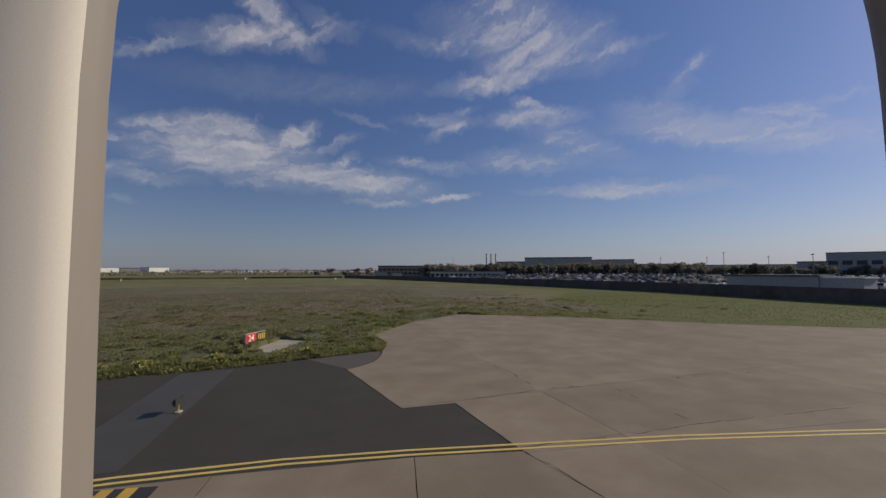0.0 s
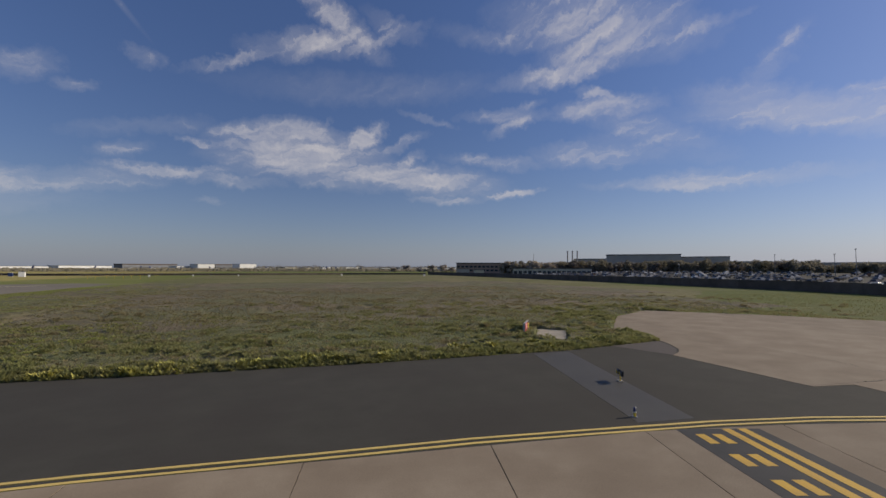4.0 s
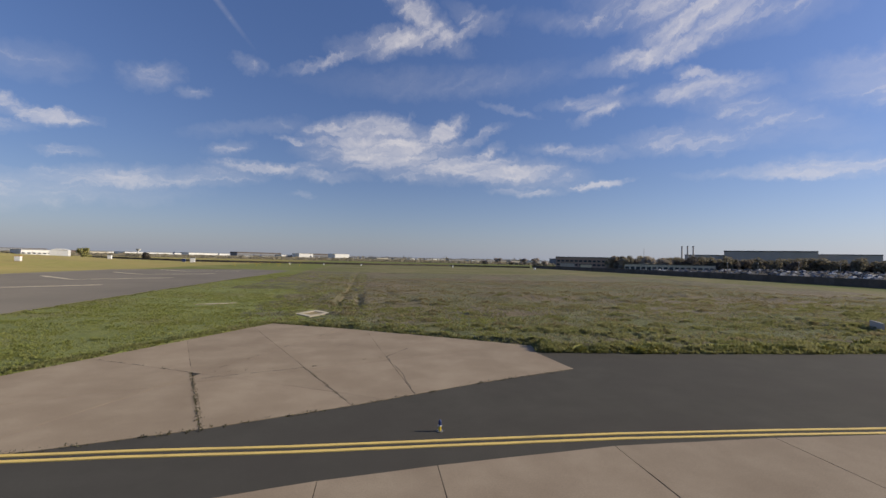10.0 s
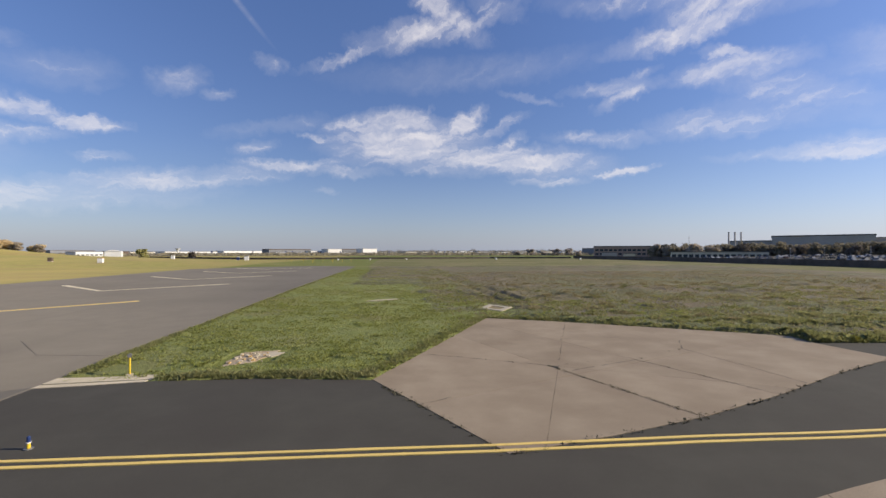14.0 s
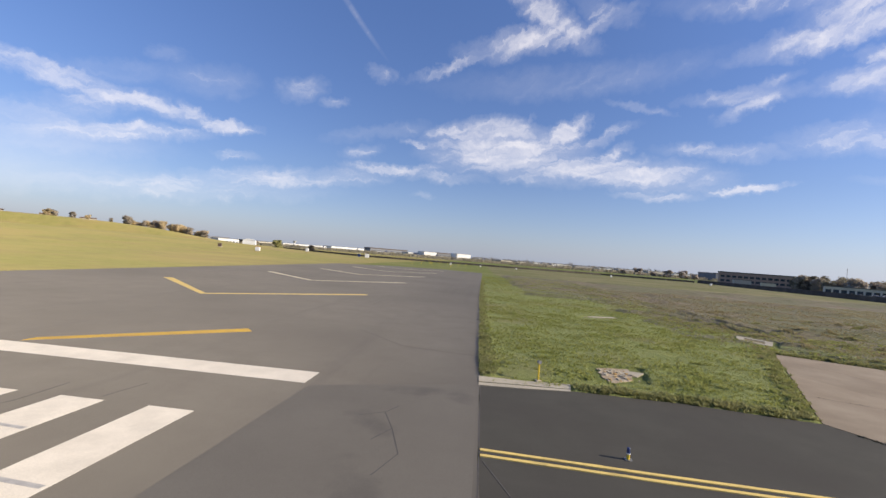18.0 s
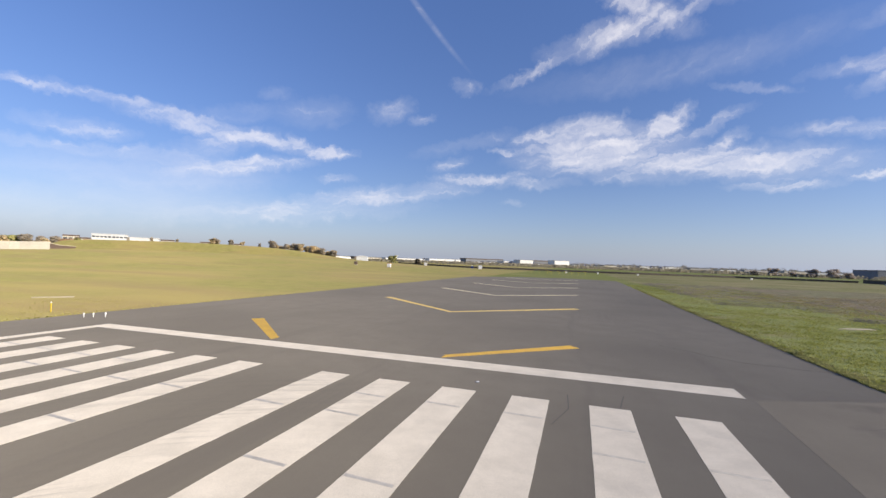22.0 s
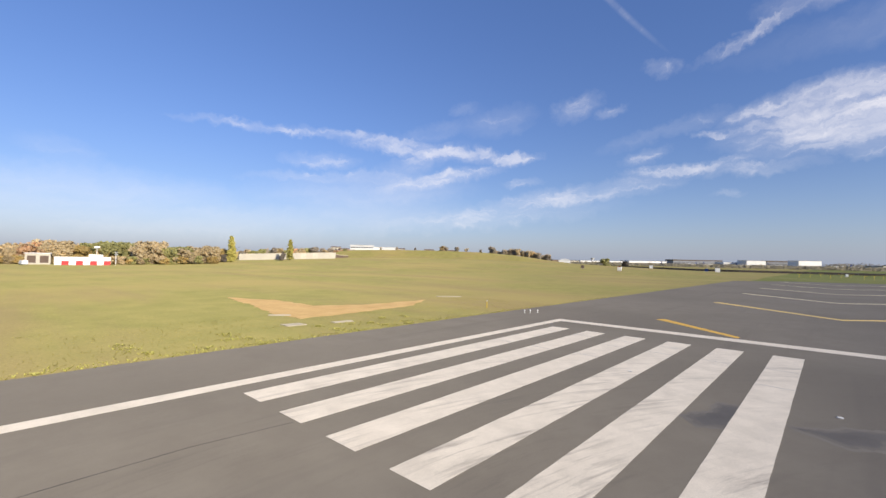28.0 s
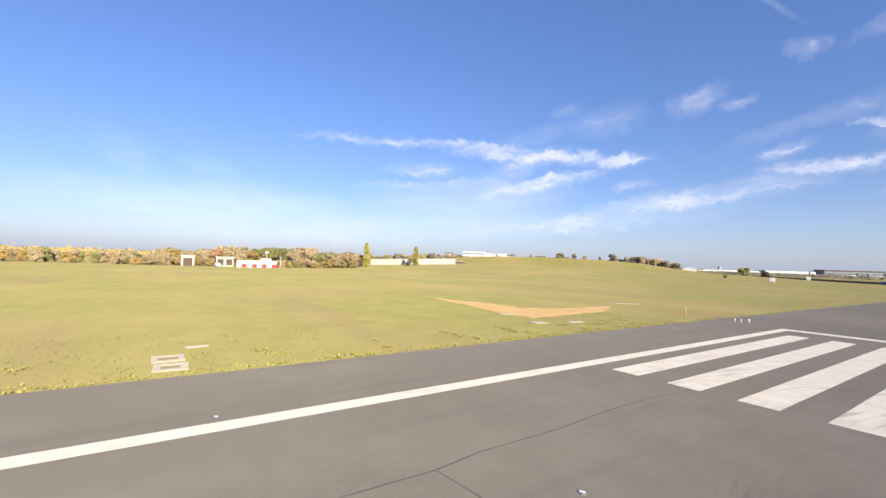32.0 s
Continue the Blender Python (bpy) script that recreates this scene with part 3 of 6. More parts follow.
def ragged(poly, step, amount, seed):
    """A polygon whose sides wander a little."""
    rnd, out = random.Random(seed), []
    for a, b in zip(poly, poly[1:] + poly[:1]):
        n = max(1, int(math.hypot(b[0] - a[0], b[1] - a[1]) / step))
        out.append(a)
        out += [(a[0] + (b[0] - a[0]) * i / n + rnd.uniform(-amount, amount), a[1] + (b[1] - a[1]) * i / n + rnd.uniform(-amount, amount)) for i in range(1, n)]
    return out


# ---------------------------------------------------------------- ground


BANK_A, BANK_B = (-328.0, 187.0), (-176.0, 285.0)      # the foot line of a long grass bank
BANK_TOP = [(-0.06, 0.0), (0.0, 5.6), (0.1, 6.6), (0.3, 6.6), (0.5, 6.4), (0.7, 5.8), (0.85, 4.4), (1.0, 1.6), (1.12, 0.0)]


def height_of(x, y):
    """The gentle rise west of the runway, and the flat-topped bank on its crest."""
    dx, dy = x + 262, y - 238
    c, s = math.cos(radians(33)), math.sin(radians(33))
    u, v = (dx * c + dy * s) / 235, (-dx * s + dy * c) / 175
    rise = 6.9 * max(0.0, 1 - u * u) ** 1.5 * max(0.0, 1 - v * v) ** 1.5
    ex, ey = BANK_B[0] - BANK_A[0], BANK_B[1] - BANK_A[1]
    long = math.hypot(ex, ey)
    along = ((x - BANK_A[0]) * ex + (y - BANK_A[1]) * ey) / long / long
    away = abs((x - BANK_A[0]) * ey - (y - BANK_A[1]) * ex) / long
    if away > 26 or along < -0.06 or along > 1.12:
        return rise
    top = next(h0 + (h1 - h0) * (along - s0) / (s1 - s0) for (s0, h0), (s1, h1) in zip(BANK_TOP, BANK_TOP[1:]) if along <= s1)
    k = min(1.0, max(0.0, (24 - away) / 14))
    return rise + top * k * k * (3 - 2 * k)


def graded(stops):
    out = []
    for a, b, step in stops:
        n = max(1, round((b - a) / step))
        out += [a + (b - a) * i / n for i in range(n)]
    return out + [stops[-1][1]]


gx = graded([(-4500, -1000, 700), (-1000, -450, 60), (-450, -25, 5.0), (-25, 140, 20), (140, 500, 40), (500, 1500, 250), (1500, 4500, 1000)])
gy = graded([(-4500, -1000, 1000), (-1000, -200, 100), (-200, 20, 20), (20, 460, 5.0), (460, 1000, 60), (1000, 4500, 700)])
ground = mesh_ob("ground", [(x, y, height_of(x, y)) for y in gy for x in gx],
                 [(j * len(gx) + i, j * len(gx) + i + 1, (j + 1) * len(gx) + i + 1, (j + 1) * len(gx) + i) for j in range(len(gy) - 1) for i in range(len(gx) - 1)],
                 M["grass"], smooth=True)
ground.data.materials.append(M["west_grass"])
for face in ground.data.polygons:
    face.material_index = 1 if face.center.x < -25 else 0
tagged(ground, "mown airfield grass, green with dry brown patches", "grass", kind="structure")

# asphalt
RUNWAY = [(-31.0, -420), (32.05, -420), (32.05, 8), (31.6, 60), (31.8, 186), (12, 196), (-12, 186), (-29.6, 163), (-30.6, 60), (-31.2, 0)]
runway = slab("runway", ragged(RUNWAY, 3.0, 0.10, 1), -0.3, 0.03, M["runway"])
tagged(runway, "grey-brown weathered asphalt runway with painted markings", "runway", kind="structure")
TAXIWAY = [(32.054, -60), (32.054, 7.1), (37.0, 7.7), (42.3, 7.5), (47.9, 6.6), (60, 11), (78.4, 11.9), (87.5, 10.8), (101.3, 9.8), (116.0, 9.4), (122, 10.1),
           (125.9, 10.5), (126.6, 9.0), (126.0, 4.0), (125.0, -3.0), (126.0, -6.0), (126.0, -10.4), (160, -40), (160, -60)]
taxiway = slab("taxiway", ragged(TAXIWAY, 2.0, 0.06, 2), -0.3, 0.026, M["asphalt"])
tagged(taxiway, "dark fresh asphalt taxiway beside rough grass", "taxiway", kind="structure")

# concrete, cut into its bays by joints and cracks


def crack_line(points, bed, z, seed, share=0.6):
    """Broken dark dashes along an opened joint."""
    r = random.Random(seed)
    verts, faces = [], []
    for a, b in zip(points, points[1:]):
        a, b = Vector(a), Vector(b)
        n = max(2, int((b - a).length / 0.55))
        side = Vector((a.y - b.y, b.x - a.x)).normalized()
        jog = [a.lerp(b, i / n) + side * r.uniform(-0.06, 0.06) for i in range(n + 1)]
        for p, q in zip(jog, jog[1:]):
            if r.random() > share:
                continue
            w0, w1, k = r.uniform(0.006, 0.032), r.uniform(0.006, 0.032), len(verts)
            verts += [(*(p + side * w0), z), (*(p - side * w0), z), (*(q - side * w1), z), (*(q + side * w1), z)]
            faces.append((k, k + 1, k + 2, k + 3))
    mesh_ob("crack", verts, faces, M["joint"], bed, "dark open crack")


def paved(name, poly, lines, z, label, seed, gap=0.014):
    bed = slab(name, poly, -0.3, z - 0.024, M["joint"])
    tagged(bed, label, "pavement", kind="structure")
    for i, piece in enumerate(cut(poly, lines)):
        slab("slab", ragged(shrunk(piece, gap), 0.8, 0.012, seed + i), -0.2, z, M["concrete"], bed)
    return bed


ISLAND = [(47.9, 6.6), (52.5, 15.3), (58.0, 25.9), (64.5, 22.7), (71.6, 18.7), (79.0, 14.2), (78.4, 11.7), (78.9, 7.3), (72.4, 4.9), (66.4, 2.2), (60.9, 0.1), (56.6, -1.1), (52.6, -2.0), (50.2, 2.5)]
island = paved("concrete_island", ISLAND, [((51.2, 11.6), (57.6, 8.2)), ((57.6, 8.2), (61.0, -0.1)), ((50.4, 2.9), (57.6, 5.9)), ((58.5, 8.7), (63.6, 20.3)), ((63.3, 8.8), (65.9, 2.8)), ((68.0, 11.2), (69.0, 3.5))], 0.045,
      "pale beige concrete island with dark open joints", 10)
APRON = [(121.5, 5.1), (123.0, 5.9), (124.0, 6.8), (124.8, 8.0), (125.5, 9.3), (126.0, 10.6), (127.2, 13.0), (127.5, 15.0), (127.2, 17.6), (130.8, 21.6), (136.5, 27.5), (146.7, 32.8), (157.4, 22.2), (169.1, 6.2), (178.4, -3.1), (205, -27), (205, -60), (123.4, -60), (123.4, -10.4), (124.1, -4.4), (121.5, -3.9)]
apron = paved("concrete_apron", APRON, [((124.7, -4.2), (139.3, -6.4)), ((129.2, -4.6), (131.0, 3.6)), ((123.4, -10.6), (140, -15.5)), ((123.5, -10.1), (131.6, -11.8)), ((146, -5), (152, 25)), ((170, -20), (175, 10))], 0.045,
      "wide beige concrete apron with cracks", 40)
for i, line in enumerate(([(51.2, 11.6), (54.2, 10.1), (57.6, 8.2)], [(57.6, 8.2), (59.6, 3.2), (61.0, -0.1)], [(50.4, 2.9), (52.0, 3.8), (54.5, 4.8)], [(58.5, 8.7), (61.3, 15.3), (63.6, 20.3)], [(58.5, 7.0), (63.3, 8.8)], [(63.3, 8.8), (64.6, 5.8), (65.9, 2.8)],
                          [(69.6, 13.8), (68.0, 11.2), (68.7, 7.2), (69.0, 3.5)], [(61.3, 15.3), (65.8, 15.2)])):
    crack_line(line, island, 0.0475, 300 + i, (0.55, 0.8, 0.55, 0.55, 0.4, 0.8, 0.7, 0.35)[i])
for i, line in enumerate(([(131.0, 3.6), (130.4, -0.6), (129.2, -4.6)], [(124.7, -4.2), (129.2, -4.6), (131.7, -5.2), (135.1, -5.7)], [(133.2, -5.9), (132.2, -9.2), (131.6, -11.8)], [(139.3, -6.4), (143.3, -7.9), (144.7, -8.0)], [(123.5, -10.1), (127.0, -11.0), (131.6, -11.8), (140, -13.9)], [(123.4, -10.5), (123.5, -12.4), (123.3, -14.5)])):
    crack_line(line, apron, 0.0475, 340 + i, (0.7, 0.75, 0.5, 0.8, 0.8, 0.9)[i])
EDGE = [(45.0, -10.0), (56.0, -6.3), (60.3, -5.2), (65.5, -4.1), (69.0, -3.6), (75.3, -2.95), (81.7, -3.0), (88.5, -3.35), (95.1, -4.2), (101.5, -5.0), (107.8, -5.85), (113.7, -7.2), (119.8, -9.0), (123.38, -10.4)]
LEAN = [-0.02, -0.02, -0.02, -0.02, -0.02, -0.02, -0.03, -0.1, -0.21, -0.26, -0.32, -0.37, -0.42, 0.0]
bed = slab("concrete_taxiway", EDGE + [(123.38, -48), (45.0, -48)], -0.3, 0.03, M["joint"])
tagged(bed, "beige concrete taxiway of large bays with dark joints", "pavement", kind="structure")
for i, (a, b) in enumerate(zip(EDGE, EDGE[1:])):
    for row in range(3):
        y0, y1 = row * 12.5, row * 12.5 + 12.45
        quad = [(a[0] + LEAN[i] * y0, a[1] - y0), (b[0] + LEAN[i + 1] * y0, b[1] - y0), (b[0] + LEAN[i + 1] * y1, b[1] - y1), (a[0] + LEAN[i] * y1, a[1] - y1)]
        slab("slab", ragged(shrunk(quad, 0.035), 1.0, 0.012, 70 + i * 3 + row), -0.2, 0.05, M["concrete"], bed)

# ---------------------------------------------------------------- painted markings


def stripe_quad(p, q, width):
    d = Vector((q[0] - p[0], q[1] - p[1]))
    n = Vector((-d.y, d.x)).normalized() * width / 2
    return [(p[0] + n.x, p[1] + n.y), (p[0] - n.x, p[1] - n.y), (q[0] - n.x, q[1] - n.y), (q[0] + n.x, q[1] + n.y)]


def painted(name, poly, material, z=0.035, label="", category="marking", group=""):
    ob = slab(name, ragged(poly, 0.7, 0.009, len(bpy.data.objects)), 0.0, z, material)
    return tagged(ob, label, category, group, "structure")


for k in range(6):
    for x0 in (1.8 + 3.6 * k, -3.97 - 3.44 * k):
        painted("threshold_stripe", [(x0, 0.0), (x0 + 1.73, 0.0), (x0 + 1.73, -29.95), (x0, -29.95)] if x0 < 0 else [(x0, 0), (x0 + 1.8, 0), (x0 + 1.8, -30), (x0, -30)], M["white"],
                label="worn white threshold stripe with dark tyre streaks", group="threshold stripes")
painted("threshold_bar", [(-23.4, 4.2), (23.9, 4.45), (23.9, 6.3), (-23.4, 5.7)], M["white"], label="white transverse bar across the runway threshold")
painted("runway_edge_line", [(-23.4, 4.19), (-22.45, 4.19), (-22.3, -420), (-23.2, -420)], M["white"], label="long white runway edge line")
for k in range(6):
    y = 31.3 * k
    tone = (M["yellow"], M["line_yellow"])[k] if k < 2 else M["pale_yellow"]
    for side in (-1, 1):
        tip, root = (side * 15.4, y + 14.6), (side * (6.9 if k == 0 else 0.0), y + (6.35 if k == 0 else 0.0))
        w = 0.95
        painted("chevron_arm", [(root[0], root[1]), (root[0], root[1] + w), (tip[0] - side * 0.4, tip[1] + w * 0.6), (tip[0] + side * 0.4, tip[1] - w * 0.35)], tone,
                label="yellow chevron arm on the blast pad", group="chevrons")
SIDE_LINE = [(32.1, -0.6), (37.2, -0.9), (48, -1.35), (52.2, -1.55), (59.5, -1.7), (64.3, -1.95), (69.6, -2.05), (76, -2.2), (82.6, -2.6), (88.5, -3.05), (95.3, -3.85), (101, -4.45), (105.7, -5.2), (111.2, -6.15), (115.8, -7.25), (119.8, -8.6), (123.7, -10.1), (129.5, -12.35), (135.6, -15.1), (145, -19.6)]
for off in (0.0, 0.42):
    pts = [(x, y - off + 0.21) for x, y in SIDE_LINE]
    poly = [(x, y + 0.08) for x, y in pts] + [(x, y - 0.08) for x, y in reversed(pts)]
    painted("side_line", poly, M["line_yellow"], 0.056, "thin yellow taxiway side line", group="side lines")

# meadow that is not mown, east of the runway
MEADOW = [(62, 38), (52, 62), (43, 110), (37, 200), (36, 400), (236, 400), (243, 280), (241, 160), (208, 72), (168, 44), (147.5, 33.8), (136, 29.4), (130, 24), (126.2, 20), (126, 11.0), (100, 10.1), (79.6, 12.2), (79.8, 14.8), (72, 19.2), (64.8, 23.4)]
meadow = slab("meadow", ragged(MEADOW, 2.5, 0.8, 5), -0.1, 0.012, M["meadow"])
tagged(meadow, "rough olive and brown meadow of dry tufted grass", "grass", kind="structure")

# runway holding position: black field with two solid and two broken yellow lines
HOLD_A, HOLD_B = Vector((109.1, -6.1)), Vector((112.3, -7.2))
south, across_dir = Vector((-0.30, -0.954)), (HOLD_B - HOLD_A).normalized()
hold = painted("holding_position", [tuple(HOLD_A), tuple(HOLD_B), tuple(HOLD_B + south * 22), tuple(HOLD_A + south * 22)], M["black"], 0.057, "black field under the yellow runway holding lines")


def hold_mark(u0, u1, v0, v1):
    quad = [HOLD_A + across_dir * u + south * v for u, v in ((u0, v0), (u1, v0), (u1, v1), (u0, v1))]
    mesh_ob("line", *slab_data([tuple(q) for q in quad], 0.03, 0.062), M["yellow"], hold)


hold_mark(1.85, 2.2, 0.0, 22), hold_mark(2.5, 2.85, 0.0, 22)
for k in range(12):
    for u in (0.45, 1.1):
        hold_mark(u, u + 0.36, 0.55 + 1.8 * k, 1.45 + 1.8 * k)
painted("polished_strip", [(108.3, -5.0), (111.0, -5.4), (115.1, 8.9), (112.1, 9.2)], M["polished"], 0.032, "paler worn strip across the dark taxiway asphalt", "asphalt")
painted("paler_asphalt", [(24.2, 4.2), (31.9, 7.2), (31.9, -24), (23.2, -20)], M["patch"], 0.033, "smooth paler asphalt patch beside the runway", "asphalt")
# tar lines over asphalt joints
SEAM = [(-15.9, -60), (-16.05, -49.4), (-16.0, -46.6), (-16.3, -44.6), (-16.3, -40.7), (-16.6, -37.3), (-16.7, -33.6), (-16.3, -30.1)]
CRACKS = list(zip(SEAM, SEAM[1:])) + [((-16.0, -46.6), (-14.2, -46.4)), ((-14.2, -46.4), (-10.5, -46.8)), ((32.06, 7.0), (32.05, -40)), ((32.2, -1.2), (33.0, -3.2)), ((17.9, 2.2), (17.6, 0.3)), ((28.3, 2.0), (28.9, 0.5)), ((28.9, 0.5), (28.4, -0.6)), ((28.9, 0.5), (29.5, -1.4)), ((28.7, 2.8), (28.3, 2.0)), ((28.3, 2.0), (27.4, 1.4)), ((29.5, -1.4), (29.0, -2.9)), ((15.2, 1.3), (15.3, -0.9)), ((15.3, -0.9), (14.7, -3.1)), ((22.2, 19.1), (26.7, 14.4)), ((26.7, 14.4), (31.6, 13.6))]
for i, (p, q) in enumerate(CRACKS):
    painted("tar_seam", stripe_quad(p, q, 0.04), M["tar"], 0.0345, "black tar seam in the asphalt", "seam")
# joints across the runway, and oil soaked into the asphalt
for y in (-2.6, -5.35, -9.9):
    for x0 in [1.8 + 3.6 * k for k in range(6)] + [-3.97 - 3.44 * k for k in range(6)]:
        lean = 0.08 * math.sin(x0 * 1.3 + y)
        if math.sin(x0 * 2.1 + y * 3.3) > 0.55:
            continue
        painted("joint_crack", stripe_quad((x0 + 0.03, y + lean), (x0 + 1.68, y - 0.1 + lean), 0.17), M["rubber"], 0.0385, "worn transverse joint showing through the white paint", "seam")
for inner, outer in (([(-3.9, -15.3), (-4.6, -15.5), (-4.5, -16.7), (-5.2, -18.1), (-4.6, -18.8), (-3.9, -18.2)], [(-3.6, -14.8), (-4.9, -15.0), (-4.9, -16.6), (-5.7, -18.3), (-4.8, -19.4), (-3.6, -18.6)]),
                     ([(-1.9, -16.6), (-0.9, -16.2), (-0.1, -15.3), (0.6, -14.9), (1.75, -14.9), (1.75, -15.4), (0.5, -15.9), (0.4, -16.8), (-0.4, -17.3), (-1.0, -16.8)],
                      [(-2.3, -16.5), (-1.1, -15.8), (-0.3, -14.9), (0.6, -14.4), (1.9, -14.5), (1.9, -15.8), (0.9, -16.2), (0.7, -17.2), (-0.4, -17.9), (-1.5, -17.2)])):
    middle = [((a[0] + b[0]) / 2, (a[1] + b[1]) / 2) for a, b in zip(inner, outer)]
    for z, poly, tone in ((0.0308, outer, "stain_edge"), (0.0316, middle, "faint_rubber"), (0.0325, inner, "stain")):
        stain = slab("oil_stain", ragged(poly, 0.2, 0.11, 17), 0.0, z, M[tone])
        tagged(stain, "dark oil stain soaked into the asphalt", "stain", kind="structure")
painted("asphalt_lobe", [(119.9, 9.9), (123.0, 10.1), (125.7, 10.45), (125.3, 9.2), (124.7, 8.0), (123.9, 6.9), (122.9, 6.0), (121.6, 5.2)], M["lobe"], 0.034, "paler old asphalt in the corner beside the apron", "asphalt")
STRIP = [(31.95, 8.75), (36.95, 8.95), (36.72, 7.6), (31.95, 7.0)]
BARE = [(39.5, 13.5), (40.6, 13.8), (41.6, 14.0), (41.5, 12.6), (40.7, 11.0), (39.4, 9.95), (39.2, 11.1)]
painted("concrete_strip", [(31.97, 8.7), (34.5, 8.62), (36.9, 8.85), (36.75, 7.95), (34.4, 7.85), (31.97, 7.66)], M["pale_concrete"], 0.06, "worn pale concrete strip at the grass edge", "pavement")
painted("concrete_strip", [(31.97, 7.5), (34.4, 7.68), (36.7, 7.86), (36.68, 7.6), (34.3, 7.24), (31.97, 7.04)], M["pale_concrete"], 0.05, "narrow pale concrete strip against the dark asphalt", "pavement")
bare = slab("bare_patch", ragged(BARE, 0.35, 0.12, 31), -0.05, 0.045, M["rubble"])
tagged(bare, "bare earth and rubble patch in green grass", "soil", kind="structure")
bare_rng = random.Random(44)
for k in range(34):
    x, y = bare_rng.uniform(39.5, 41.3), bare_rng.uniform(10.6, 13.6)
    wide = bare_rng.uniform(0.05, 0.16)
    turn = bare_rng.uniform(0, 3)
    lump = [(x + wide * bare_rng.uniform(0.7, 1.1) * math.cos(turn + a * 1.257), y + wide * bare_rng.uniform(0.7, 1.1) * math.sin(turn + a * 1.257)) for a in range(5)]
    slab("stone", lump, 0.03, 0.06 + wide * 0.45, M["pale_concrete"] if k % 3 else M["soil"], bare)
dirt = slab("dirt_track", ragged([(-68.4, -12.3), (-59.9, -8.4), (-51.0, -8.3), (-48.0, -1.7), (-47.9, 9.4), (-43.4, 2.6), (-41.8, -8.2), (-41.2, -15.7), (-45.3, -15.9), (-53.4, -14.5)], 1.1, 0.4, 8), -0.1, 0.02, M["soil"])
tagged(dirt, "reddish bare dirt scar in the grass", "soil", kind="structure")


def pad_ring(name, quad, rim, label):
    """A low concrete kerb round a sunken middle."""
    c = Vector((sum(p[0] for p in quad) / 4, sum(p[1] for p in quad) / 4))
    inner = [tuple(c + (Vector(p) - c) * (1 - rim)) for p in quad]
    ob = slab(name, inner, -0.1, 0.02, M["soil_pale"])
    tagged(ob, label, "pad", kind="structure")
    for i in range(4):
        j = (i + 1) % 4
        slab("kerb", [quad[i], quad[j], inner[j], inner[i]], -0.1, 0.08, M["pale_concrete"], ob)


pad_ring("light_pit", [(58.8, 32.9), (60.6, 36.4), (62.7, 33.5), (60.7, 30.4)], 0.42, "low square concrete kerb round a sunken pit")
pad_ring("light_pit", [(-36.7, -53.6), (-36.7, -51.9), (-35.0, -51.9), (-35.0, -53.6)], 0.38, "small square concrete kerb in the grass")
pad_ring("light_pit", [(-34.4, -53.5), (-34.3, -51.8), (-32.6, -51.9), (-32.7, -53.6)], 0.45, "small square concrete kerb in the grass")
for quad in ([(-51.2, 15.3), (-50.4, 14.9), (-47.8, 18.0), (-48.5, 18.6)], [(-46.2, -16.6), (-45.6, -17.0), (-44.0, -15.2), (-44.7, -14.9)], [(-39.0, -19.0), (-37.6, -19.0), (-37.4, -17.2), (-38.7, -17.2)],
             [(-39.3, -51.7), (-39.5, -50.2), (-38.9, -50.2), (-38.8, -51.6)], [(-37.4, -14.6), (-36.6, -14.6), (-36.4, -12.6), (-37.2, -12.4)], [(45.2, 42.0), (47.2, 42.6), (49.8, 43.6), (49.4, 44.6), (46.4, 43.3)], [(40.3, 12.4), (41.2, 13.4), (42.3, 13.2), (41.5, 12.1)], [(116.4, 15.4), (118.1, 13.3), (121.6, 18.2), (119.6, 20.4)]):
    painted("concrete_pad", quad, M["pale_concrete"], 0.06, "flat pale concrete pad set in the grass", "pad")

# ---------------------------------------------------------------- airfield lights and signs


def edge_light(x, y):
    t = base("taxiway_light", (x, y, 0.026), 0, "short yellow taxiway edge light with a blue cap", "airfield light", "taxiway lights")
    part("foot", rod_bm((0, 0, 0), (0, 0, 0.03), 0.13, n=16), M["grey_metal"], t)
    part("stem", rod_bm((0, 0, 0.03), (0, 0, 0.2), 0.055, 0.05, 12), M["post_yellow"], t)
    part("collar", rod_bm((0, 0, 0.2), (0, 0, 0.23), 0.07, n=12), M["sign_white"], t)
    part("lens", rod_bm((0, 0, 0.23), (0, 0, 0.38), 0.058, 0.05, 12), M["blue"], t, "deep blue lens")
    part("cap", rod_bm((0, 0, 0.38), (0, 0, 0.42), 0.062, 0.03, 12), M["blue"], t)


for x, y in ((108.7, -4.4), (69.5, -1.0), (37.1, 0.2)):
    edge_light(x, y)

INSETS = [(-24.0, -51.6), (-12.8, -43.8), (-0.6, -13.7), (-9.7, -12.3), (10.5, 1.6), (-0.6, -44.0)]
guard = base("guard_light", (112.4, 0.5, 0.032), 248, "dark twin guard light on a thin post", "airfield light")
part("foot", box_bm(-0.18, 0.18, -0.12, 0.12, 0, 0.05, 0.01), M["pale_concrete"], guard)
part("post", rod_bm((0, 0, 0.05), (0, 0, 0.34), 0.03), M["post_yellow"], guard)
part("housing", box_bm(-0.42, 0.42, -0.05, 0.05, 0.34, 0.66, 0.03), M["tyre"], guard, "black housing")
for sx in (-0.22, 0.22):
    lamp = part("lamp", rod_bm((sx, -0.05, 0.5), (sx, -0.12, 0.5), 0.12, 0.13, 16), M["grey_metal"], guard)
    part("glass", rod_bm((sx, -0.12, 0.5), (sx, -0.125, 0.5), 0.1, n=16), M["post_yellow"], lamp)

